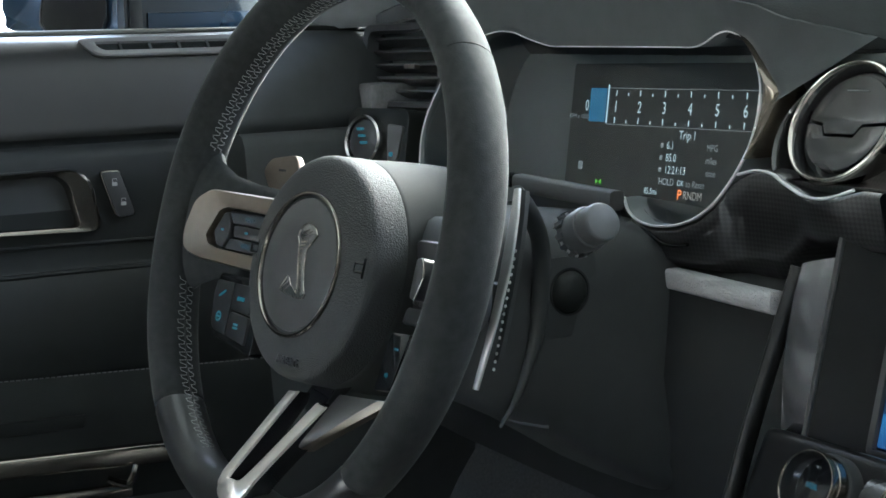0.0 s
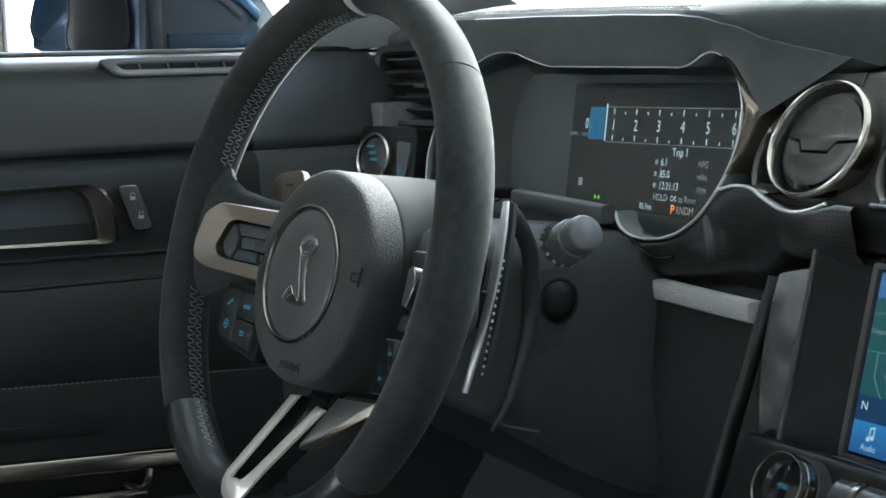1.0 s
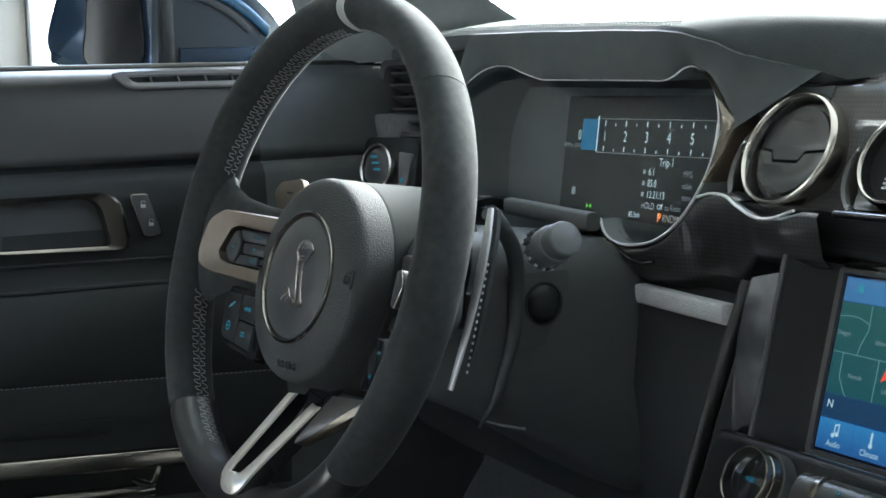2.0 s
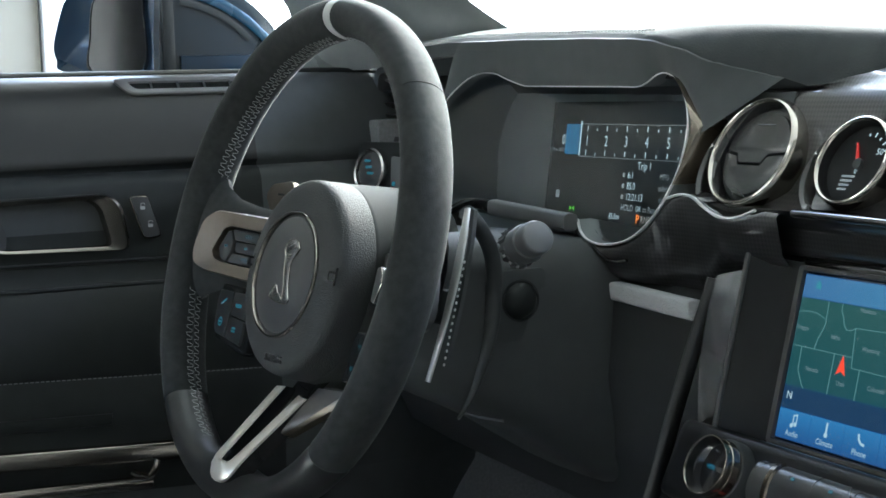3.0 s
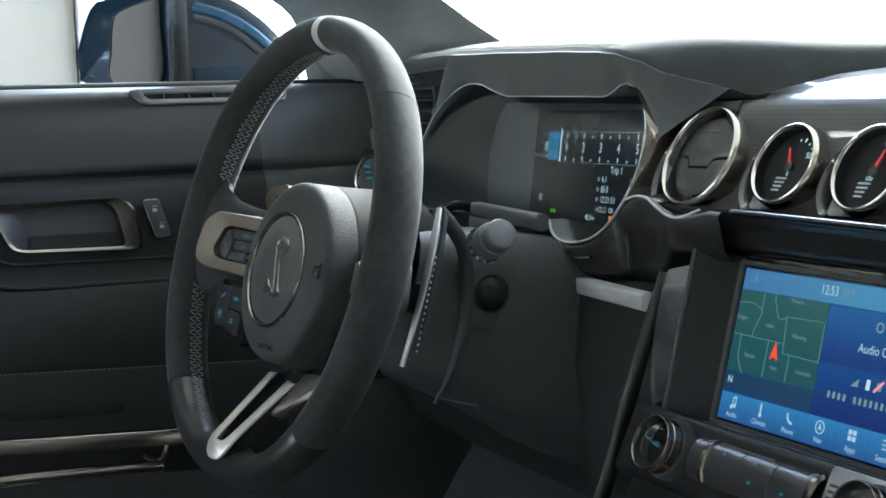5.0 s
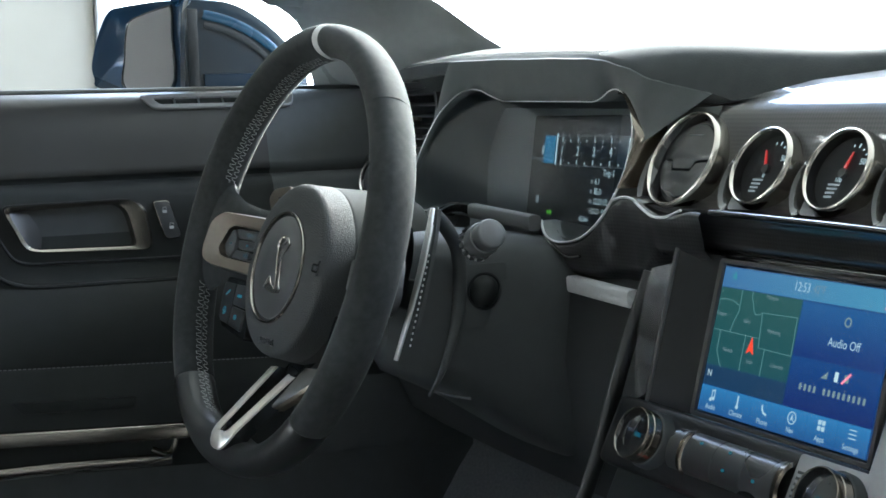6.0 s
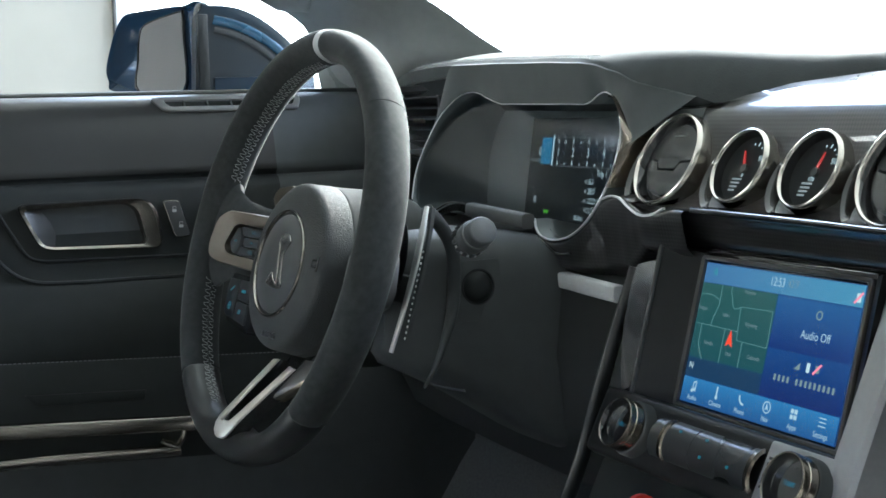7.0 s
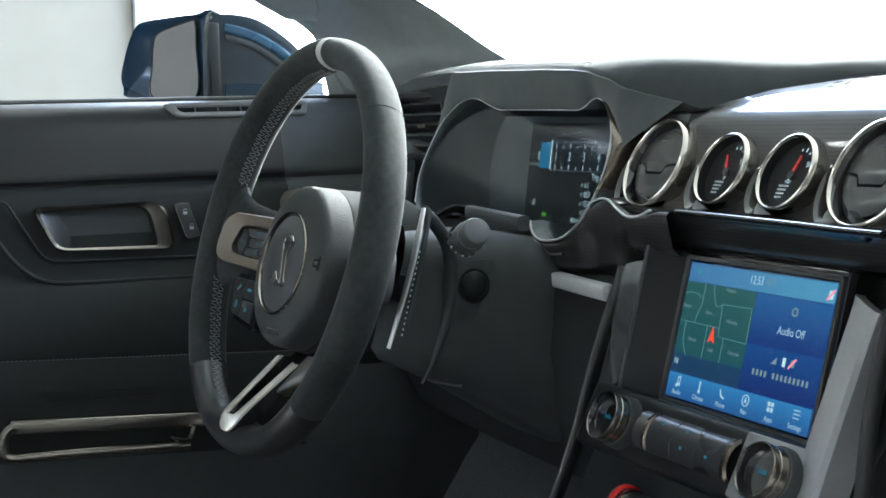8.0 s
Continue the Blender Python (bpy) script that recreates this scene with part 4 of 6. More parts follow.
FOOT = smooth_open([(0.0168, -0.0170, 0), (0.0150, -0.0200, 0), (0.0090, -0.0208, 0), (-0.0027, -0.0200, 0), (-0.0130, -0.0176, 0)], 4) + smooth_open([(-0.0121, -0.0150, 0), (-0.0072, -0.0080, 0)], 2) + smooth_open([(-0.0042, -0.0090, 0), (-0.0008, -0.0135, 0), (0.0040, -0.0160, 0), (0.0070, -0.0180, 0)], 3)
EM = HUB @ Matrix.Translation((0, 0, -0.0002))
HZ = HUB.to_3x3() @ Vector((0, 0, 1))
stem_rows = []
for a, b in zip(STEM_L, STEM_R):
    stem_rows.append([EM @ (a.lerp(b, f) + Vector((0, 0, h))) for f, h in ((0, 0), (0.03, 0.0008), (0.2, 0.0013), (0.5, 0.0016), (0.8, 0.0013), (0.97, 0.0008), (1, 0))])
part("emblem", grid_mesh(stem_rows), EMBLEM, cover, "raised dark curved emblem")
part("emblem_head", plate(EM, [tuple(p)[:2] for p in HEAD], 0.0013, 0.0005), EMBLEM, cover)
part("emblem_foot", plate(EM, [tuple(p)[:2] for p in FOOT], 0.0013), EMBLEM, cover)
for line in (STEM_L[:-1], STEM_R[:-1], HEAD, FOOT):
    part("emblem_edge", sweep([EM @ (p + Vector((0, 0, 0.0013))) for p in line], 0.00042, 0.0005, seg=6, up=HZ), RING, cover, "fine bright outline of the emblem")
for k in range(3, len(STEM_L) - 2, 2):
    for q in (0, 0.5):
        a, b = STEM_L[k].lerp(STEM_L[k + 1], q), STEM_R[k].lerp(STEM_R[k + 1], q)
        part("emblem_rib", sweep([EM @ (a.lerp(b, 0.15) + Vector((0, 0, 0.0014))), EM @ (a.lerp(b, 0.62) + Vector((0, 0, 0.0017)))], 0.00028, 0.0003, seg=5, up=HZ), RING, cover)
for x0, y0, x1, y1 in ((-0.0095, -0.0150, -0.0040, -0.0105), (-0.0070, -0.0170, -0.0015, -0.0130), (0.001, 0.019, 0.008, 0.0225), (0.0035, 0.0165, 0.0125, 0.0215)):
    part("emblem_rib", sweep([EM @ Vector((x0, y0, 0.0013)), EM @ Vector((x1, y1, 0.0013))], 0.0003, 0.0004, seg=5, up=HZ), RING, cover)
lettering("raised_word", "AIRBAG", HUB @ Matrix.Translation((0.0068, -0.0597, -0.0028)) @ Matrix.Rotation(radians(8), 4, "X"), 0.0074, BADGE, cover, depth=0.0008)
for sx in (-1, 1):
    part("horn_mark", merged([sweep([HUB @ Vector((0.0020 + sx * 0.0622 + 1.35 * dx0, 0.005 + 1.35 * dy0, -0.0030)), HUB @ Vector((0.0020 + sx * 0.0622 + 1.35 * dx1, 0.005 + 1.35 * dy1, -0.0030))], 0.0005, 0.0009, seg=5)
                              for dx0, dy0, dx1, dy1 in ((-0.004, -0.002, 0.003, -0.002), (-0.004, 0.002, 0.003, 0.002), (0.003, -0.0045, 0.003, 0.0045), (-0.004, -0.002, -0.004, 0.002))]), GLOSS, cover)


def side_spoke(s):
    """A spoke towards one side: s = -1 to the left, 1 to the right."""
    def P(u, v, n):
        return WHEEL @ Vector((s * u, v, n))
    rows = []
    for u, v0, v1, n in ((0.050, -0.030, 0.040, -0.036), (0.085, -0.028, 0.0415, -0.029), (0.115, -0.024, 0.0430, -0.021), (0.135, -0.026, 0.0465, -0.013), (0.150, -0.034, 0.055, -0.007), (0.162, -0.048, 0.072, -0.005)):
        row = []
        for k in range(14):
            b = 2 * math.pi * k / 14
            row.append(P(u, (v0 + v1) / 2 + (v1 - v0) / 2 * math.cos(b), n + 0.012 * math.sin(b) - (0.006 if s < 0 else 0.020 - 0.06 * max(0, u - 0.115))))
        rows.append(row)
    if s > 0:
        rows = rows[:4]
    part("spoke", grid_mesh(rows, closed_v=True), SUEDE if s < 0 else PLASTIC, sw, "black spoke root")
    # satin bezel with five keys set into it
    dv = 0.0085 if s < 0 else -0.002
    pts_o = [(0.058, 0.026), (0.134, 0.0255), (0.147, 0.017), (0.154, -0.008), (0.149, -0.019), (0.134, -0.0230), (0.058, -0.0255)]
    pts_i = [(0.062, 0.014), (0.115, 0.0150), (0.122, 0.012), (0.131, -0.006), (0.127, -0.012), (0.118, -0.0140), (0.062, -0.0150)]

    def lift(u):
        return -0.019 + 0.024 * min(1, max(0, (u - 0.05) / 0.10)) - (0.024 if s > 0 else 0.0)
    pts_o, pts_i = [(a, b + dv) for a, b in pts_o], [(a, b + dv) for a, b in pts_i]
    o, i = round_corners(pts_o, 0.006, 4), round_corners(pts_i, 0.0022, 4)
    rows = []
    for (a, b), (c, d) in zip(o, i):
        rows.append([P(a, b, lift(a) - 0.012), P(a, b, lift(a) - 0.002), P(a * 0.9 + c * 0.1, b * 0.9 + d * 0.1, lift(a)), P(a * 0.2 + c * 0.8, b * 0.2 + d * 0.8, lift(c) - 0.0005), P(c, d, lift(c) - 0.002), P(c, d, lift(c) - 0.009)])
    bez = part("switch_bezel", grid_mesh(rows, closed_u=True), SATIN if s < 0 else SMOOTH, sw, "warm satin metal switch surround" if s < 0 else "smooth black switch surround", 50)
    keys = {"up_key": [(0.074, 0.0045), (0.109, 0.0045), (0.114, 0.0125), (0.072, 0.0125)], "down_key": [(0.074, -0.0055), (0.072, -0.0132), (0.113, -0.0132), (0.109, -0.0055)],
            "centre_key": [(0.080, -0.0045), (0.106, -0.0045), (0.1075, 0.0036), (0.080, 0.0036)], "side_key": [(0.1105, -0.0052), (0.1150, -0.0128), (0.1215, -0.011), (0.1255, -0.003), (0.1185, 0.0112), (0.1155, 0.012), (0.1105, 0.004)],
            "inner_key": [(0.064, -0.013), (0.070, -0.0125), (0.0725, -0.005), (0.0725, 0.004), (0.070, 0.012), (0.064, 0.012)]}
    marks = {"up_key": "VOL+", "down_key": "VOL-"}
    for name, pts in keys.items():
        pts = [(a, b + dv) for a, b in pts]
        cu, cv = sum(p[0] for p in pts) / len(pts), sum(p[1] for p in pts) / len(pts)
        bm = bmesh.new()
        ring = round_corners(pts, 0.0015, 2)
        low = [bm.verts.new(P(a, b, lift(a) - 0.009)) for a, b in ring]
        high = [bm.verts.new(P(a, b, lift(a) - 0.0042)) for a, b in ring]
        cap = [bm.verts.new(P(a + (cu - a) * 0.08, b + (cv - b) * 0.08, lift(a) - 0.0034)) for a, b in ring]
        for q in range(len(ring)):
            w = (q + 1) % len(ring)
            bm.faces.new((low[q], low[w], high[w], high[q]))
            bm.faces.new((high[q], high[w], cap[w], cap[q]))
        bm.faces.new(cap)
        part(name, bm, SOFT_KEYS, bez, "black switch key")
        tilt = math.atan2(0.024, 0.10)
        mm = WHEEL @ Matrix.Translation((s * cu, cv, lift(cu) - 0.0030)) @ Matrix.Rotation(-s * tilt, 4, "Y")
        if s < 0 and name in marks:
            lettering("legend", marks[name], mm, 0.0042, ICON_GLOW, bez)
        elif s < 0 or name != "inner_key":
            part("legend", plate(mm, rounded(-0.0016, -0.0007, 0.0016, 0.0007, 0.0004), 0.0002), ICON_GLOW, bez)
    # lower keypad
    if s < 0:
        outline = [(-0.052, -0.0205), (-0.1120, -0.0205), (-0.1140, -0.032), (-0.1100, -0.058), (-0.105, -0.063), (-0.052, -0.071)]
        kp = part("lower_keypad", plate(WHEEL @ Matrix.Translation((0, 0, -0.018)), round_corners(outline, 0.004, 3), 0.009, 0.0012), GLOSS, sw, "black lower keypad")
        at = WHEEL @ Matrix.Translation((0.0065, -0.003, -0.0092))
        for pts in ([(-0.093, -0.0225), (-0.1160, -0.0225), (-0.1180, -0.031), (-0.1145, -0.052), (-0.110, -0.0560), (-0.093, -0.0575)], [(-0.066, -0.0225), (-0.0915, -0.0225), (-0.0915, -0.0400), (-0.066, -0.0415)], [(-0.066, -0.0430), (-0.0915, -0.0415), (-0.0915, -0.0578), (-0.066, -0.0610)]):
            part("key", plate(at, round_corners(pts, 0.002, 2), 0.0024, 0.0007), SOFT_KEYS, kp, "black key")
        top = WHEEL @ Matrix.Translation((0.0065, -0.003, -0.0067))
        part("legend", plate(top @ Matrix.Translation((-0.1055, -0.0310, 0)) @ Matrix.Rotation(radians(30), 4, "Z"), rounded(-0.0046, -0.0007, 0.0046, 0.0007, 0.0005), 0.0002), ICON_GLOW, kp, "pale blue lane symbol")
        part("legend", merged([lathe(top @ Matrix.Translation((-0.1050, -0.0465, 0)), [(0.0034, 0), (0.0034, 0.0002), (0.0024, 0.0002), (0.0024, 0)], 20), plate(top @ Matrix.Translation((-0.1050, -0.0465, 0)), rounded(-0.003, -0.0005, 0.003, 0.0005, 0.0003), 0.0002)]), ICON_GLOW, kp, "pale blue wheel symbol")
        part("legend", merged([plate(top @ Matrix.Translation((-0.0800, -0.0320, 0)), rounded(-0.0045 + 0.0034 * q, -0.0014, -0.0018 + 0.0034 * q, 0.0014, 0.0005), 0.0002) for q in range(3)]), ICON_GLOW, kp, "pale blue key symbol")
        part("legend", merged([plate(top @ Matrix.Translation((-0.0800, -0.0500, 0)), rounded(-0.0030, -0.0020 + 0.0022 * q, 0.0030, -0.0006 + 0.0022 * q, 0.0005), 0.0002) for q in range(2)]), ICON_GLOW, kp, "pale blue key symbol")
    else:
        outline = [(0.0900, -0.0320), (0.1085, -0.0310), (0.1000, -0.0640), (0.0840, -0.0670)]
        kp = part("lower_keypad", plate(WHEEL @ Matrix.Translation((0, 0, -0.024)), round_corners(outline, 0.003, 3), 0.010, 0.0012), GLOSS, sw, "black lower keypad")
        top = WHEEL @ Matrix.Translation((0, 0, -0.0139))
        part("legend", plate(top @ Matrix.Translation((0.0985, -0.0410, 0)), rounded(-0.0022, -0.0006, 0.0022, 0.0006, 0.0003), 0.0002), ICON_GLOW, kp, "pale blue key symbol")
        part("legend", lathe(top @ Matrix.Translation((0.0935, -0.0565, 0)), [(0.0014, 0), (0.0014, 0.0002), (0.0009, 0.0002), (0.0009, 0)], 14), ICON_GLOW, kp, "pale blue key symbol")
        edge = part("side_switch", plate(WHEEL @ Matrix.Translation((0, 0, -0.020)), round_corners([(0.106, 0.012), (0.113, 0.012), (0.117, 0.002), (0.113, -0.012), (0.106, -0.012)], 0.003, 3), 0.011, 0.002), SMOOTH, sw, "black side switch")
        part("switch_lip", sweep([WHEEL @ Vector(q) for q in smooth_open([(0.1125, 0.012, -0.0088), (0.1165, 0.002, -0.0088), (0.1125, -0.012, -0.0088)], 4)], 0.0006, 0.0006, seg=6), RING, edge, "thin bright lip")


side_spoke(-1)
side_spoke(1)

# lower spoke: two satin legs joined at the rim, leather-filled
U_PATH = [Vector((-0.0200, -0.0840, -0.0262)).lerp(Vector((-0.0128, -0.1375, 0.0130)), k / 8) for k in range(9)] + smooth_open([(-0.0112, -0.1425, 0.0158), (-0.0060, -0.1468, 0.0176), (0.0050, -0.1468, 0.0172), (0.0106, -0.1425, 0.0148)], 4) + [Vector((0.0120, -0.1375, 0.0120)).lerp(Vector((0.0162, -0.0865, -0.0252)), k / 8) for k in range(9)]


def u_frame(section):
    """A flat-faced bent metal band with bevelled edges and deep inner walls."""
    rows = []
    n = len(U_PATH)
    for i, p in enumerate(U_PATH):
        a, b = U_PATH[max(i - 1, 0)], U_PATH[min(i + 1, n - 1)]
        t = (b - a).normalized()
        out = Vector((-t.y, t.x, 0)).normalized() * -1
        foot = math.exp(-((i - n * 0.5) / (n * 0.16)) ** 2)
        w = 0.0050 + 0.0024 * foot
        rows.append([WHEEL @ (p + out * x * w + Vector((0, 0, z))) for x, z in section])
    return grid_mesh(rows, closed_v=True)


part("lower_spoke_body", u_frame(((1.0, -0.0024), (-1.0, -0.0024), (-1.15, -0.016), (1.15, -0.016))), GLOSS, sw, "gloss black walls of the slot", 30)
part("lower_spoke_frame", u_frame(((1.05, -0.0025), (1.0, -0.0006), (0.82, 0.0), (-0.82, 0.0), (-1.0, -0.0006), (-1.05, -0.0025))), BRUSHED, sw, "warm satin metal frame of the lower spoke", 30)
part("lower_spoke_web", grid_mesh([[WHEEL @ Vector((u * k, v, n - 0.011 - 0.004 * (u == 0))) for u in (-0.020, -0.008, 0, 0.008, 0.020)] for v, n, k in ((-0.070, -0.034, 1.0), (-0.095, -0.018, 0.85), (-0.12, -0.002, 0.75), (-0.1455, 0.014, 0.6))]), GLOSS, sw, "gloss black slot floor")
FIN = material("dark_satin_fin", (0.11, 0.105, 0.098), 0.42, 0.5, grain=0.08, scale=120)
fin_rows = []
for i in range(9):
    t = i / 8
    u0, v0 = 0.022 - 0.006 * t, -0.078 - 0.040 * t
    u1, v1 = 0.066 - 0.047 * t ** 0.9, -0.074 - 0.041 * t
    n0 = -0.034 + 0.024 * t
    row = [WHEEL @ Vector((u0 + (u1 - u0) * f, v0 + (v1 - v0) * f, n0 - 0.010 * f * f)) for f in (0, 0.25, 0.5, 0.75)]
    fin_rows.append(row)
part("lower_spoke_fin", slab(fin_rows, WHEEL.to_3x3() @ Vector((0, 0, -0.006))), FIN, sw, "dark satin fin of the lower spoke")
edge_rows = []
for i in range(9):
    t = i / 8
    u0, v0 = 0.022 - 0.006 * t, -0.078 - 0.040 * t
    u1, v1 = 0.066 - 0.047 * t ** 0.9, -0.074 - 0.041 * t
    n0 = -0.034 + 0.024 * t
    edge_rows.append([WHEEL @ Vector((u0 + (u1 - u0) * f, v0 + (v1 - v0) * f, n0 - 0.010 * f * f)) for f in (0.76, 0.85, 0.95, 1.0)])
part("lower_spoke_edge", slab(edge_rows, WHEEL.to_3x3() @ Vector((0, 0, -0.006))), SATIN, sw, "satin metal edge of the fin")


DOT0, DOT1 = (0.1284, 0.0270), (0.1306, -0.0410)  # first and last hole of the paddle, its light painted white


def paddle(s):
    pts = smooth_open([(s * 0.1220, 0.0620, -0.0575), (s * 0.1255, 0.045, -0.0565), (s * 0.1285, 0.015, -0.0555), (s * 0.1292, -0.018, -0.0540), (s * 0.1272, -0.054, -0.0525)], 6)
    k = len(pts)
    w = [0.0044 - 0.0022 * abs(2 * i / (k - 1) - 0.9) for i in range(k)]
    p = part("paddle", sweep([WHEEL @ v for v in pts], w, 0.0014, seg=14, up=WHEEL.to_3x3() @ Vector((0, 0, 1)), power=3), ALLOY, sw, "satin metal shift paddle")
    low = [(s * (q.x * s + 0.0004), q.y) for q in pts[:-3]]
    high = [(s * (q.x * s + 0.0042), q.y) for q in reversed(pts[:-3])]
    part("paddle_plate", plate(WHEEL @ Matrix.Translation((0, 0, -0.0630)), low + high, 0.003), COLUMN, p, "black perforated plate of the paddle")
    for j in range(16):
        t = j / 15
        dot = WHEEL @ Matrix.Translation((s * (DOT0[0] + (DOT1[0] - DOT0[0]) * t), DOT0[1] + (DOT1[1] - DOT0[1]) * t, -0.0600))
        part("perforation", lathe(dot, [(0.0010, 0.0), (0.0010, 0.0004), (0, 0.0006)], 8), HOLE_LIGHT, p, "small hole, its light painted white")
    part("paddle_arm", sweep([WHEEL @ Vector((s * 0.05, -0.004, -0.070)), WHEEL @ Vector((s * 0.09, -0.004, -0.070)), WHEEL @ Vector((s * 0.112, -0.004, -0.069))], 0.012, 0.003, seg=10, up=WHEEL.to_3x3() @ Vector((0, 0, 1)), power=3), PLASTIC, sw, "black paddle arm")
    if s < 0:
        tip = round_corners([(-0.149, 0.056), (-0.141, 0.065), (-0.107, 0.0690), (-0.096, 0.054), (-0.100, 0.040), (-0.128, 0.036)], 0.006, 4)
        part("paddle_tip", plate(WHEEL @ Matrix.Translation((0, 0, -0.050)), tip, 0.005, 0.0015), SATIN, p, "wide satin upper end of the paddle")
        part("tip_mark", plate(WHEEL @ Matrix.Translation((-0.121, 0.057, -0.0449)), rounded(-0.005, -0.0008, 0.005, 0.0008, 0.0004), 0.0003), PLASTIC, p)


paddle(1)
paddle(-1)

# ---- steering column with its stalk ----
col = thing("steering_column", "black plastic steering column cover with ignition boss", "steering column", (0.045, 0.19, 0.70))
rows = []
for y, x0, x1, z0, z1 in ((0.118, -0.025, 0.112, 0.668, 0.762), (0.130, -0.032, 0.119, 0.655, 0.768), (0.165, -0.034, 0.123, 0.638, 0.768), (0.21, -0.036, 0.126, 0.614, 0.765), (0.27, -0.038, 0.132, 0.575, 0.758), (0.33, -0.038, 0.14, 0.55, 0.75)):
    row = []
    for k in range(28):
        b = 2 * math.pi * k / 28
        c, s = math.cos(b), math.sin(b)
        c, s = math.copysign(abs(c) ** 0.45, c), math.copysign(abs(s) ** 0.45, s)
        row.append(((x0 + x1) / 2 + (x1 - x0) / 2 * c, y, (z0 + z1) / 2 + (z1 - z0) / 2 * s))
    rows.append(row)
bm = grid_mesh(rows, closed_v=True)
bm.verts.ensure_lookup_table()
bm.faces.new([bm.verts[k] for k in range(28)])
part("cover", bm, COLUMN, col, "matte black column cover", 50)
edge_line = smooth_open([(0.150, 0.141, 0.788), (0.145, 0.153, 0.777), (0.135, 0.167, 0.760), (0.1285, 0.173, 0.742), (0.1258, 0.1735, 0.7207), (0.1252, 0.171, 0.700), (0.1245, 0.165, 0.680), (0.1205, 0.158, 0.658), (0.112, 0.151, 0.640)], 5)
edge_size = [0.0056 - 0.0044 * max(0.0, k / (len(edge_line) - 1) - 0.55) / 0.45 for k in range(len(edge_line))]
part("seam_edge", sweep(edge_line, edge_size, edge_size, seg=14), COLUMN, col, "raised edge of the cover")
IGN = Matrix.Translation((0.1245, 0.1955, 0.721)) @ Matrix(((0, 0, 1, 0), (1, 0, 0, 0), (0, 1, 0, 0), (0, 0, 0, 1)))
part("ignition_boss", lathe(IGN, [(0.0150, -0.004), (0.0150, 0.0010), (0.0138, 0.0012), (0.0130, 0.0006), (0.0118, 0.0024), (0.0095, 0.0048), (0.0055, 0.0064), (0.0, 0.0070)], 36), DOOR, col, "round blank ignition boss")
part("plate", plate(IGN, rounded(-0.022, -0.028, 0.020, 0.022, 0.004), 0.0006, 0.0002), COLUMN, col)

stalk = thing("wiper_stalk", "dark grey wiper stalk with a ribbed twist ring", "stalk", (0.17, 0.185, 0.77))
sk_axis = Vector((0.93, 0.03, 0.36)).normalized()
sk_side = sk_axis.cross(Vector((0, 0, 1))).normalized()
sk_up = sk_side.cross(sk_axis).normalized()
SK = Matrix(((-sk_side.x, sk_up.x, sk_axis.x, 0.2020), (-sk_side.y, sk_up.y, sk_axis.y, 0.1652), (-sk_side.z, sk_up.z, sk_axis.z, 0.7742), (0, 0, 0, 1))) @ Matrix.Diagonal((0.82, 0.82, 0.76, 1))
part("end_cap", lathe(SK, [(0.0130, -0.016), (0.0138, -0.012), (0.0138, -0.0025), (0.0130, -0.0004), (0.0118, 0.0004), (0.0, 0.0010)], 40, 1.05), STALK, stalk, "flat grey end cap")
part("body", lathe(SK, [(0.0125, -0.031), (0.0150, -0.0295), (0.0156, -0.019), (0.0146, -0.0150), (0.0118, -0.0140)], 40, 1.05), STALK, stalk, "dark grey stalk head")
part("twist_ring", lathe(SK, [(0.0105, -0.0405), (0.0145, -0.0385), (0.0145, -0.0298), (0.0122, -0.0288)], 40), STALK, stalk, "ribbed twist ring")
ribs = [block(SK @ Matrix.Rotation(2 * math.pi * k / 12, 4, "Z"), 0.0130, -0.0019, -0.0385, 0.0166, 0.0019, -0.0298, 0.0007) for k in range(11)]
for bm in ribs:
    part("rib", bm, STALK, stalk)
for k in range(4):
    part("ring_mark", block(SK @ Matrix.Rotation(radians(200 + 26 * k), 4, "Z"), 0.0150, -0.0012, -0.0345, 0.0170, 0.0012, -0.0335, 0), THREAD, stalk, "white printed mark")
part("arm", lathe(SK, [(0.0070, -0.050), (0.0070, -0.037)], 20), PLASTIC, stalk, "black stalk arm")

cap_rail = thing("column_trim", "grey satin trim bar above the steering column", "trim bar", (0.02, 0.27, 0.773))
part("bar", sweep([(-0.036, 0.266, 0.7722), (0.02, 0.265, 0.7705), (0.084, 0.264, 0.7683)], 0.006, 0.0065, seg=14, up=(0, 0, 1), power=4), STALK, cap_rail)
part("tip", sweep(smooth_open([(-0.037, 0.2665, 0.7725), (-0.055, 0.266, 0.774), (-0.075, 0.264, 0.772), (-0.105, 0.262, 0.764)], 4), 0.005, [0.0062 - 0.0045 * k / 12 for k in range(13)], seg=10, up=(0, 0, 1), power=3), GLOSS, cap_rail, "gloss black pointed end")
part("tip_edge", sweep(smooth_open([(-0.055, 0.2605, 0.7785), (-0.075, 0.259, 0.7765), (-0.107, 0.2565, 0.766)], 4), 0.0006, 0.0006, seg=6), CHROME, cap_rail)

# ---- centre stack ----
ST = basis((0.3875, 0.2917, 0.6980), 14.5)  # the middle of the touch screen


def st(x, y, z=0.0):
    return ST @ Vector((x, y, z))


cs = thing("centre_stack", "black and silver centre stack with a touch screen and knobs", "centre console", (0.387, 0.27, 0.2))
rows = []
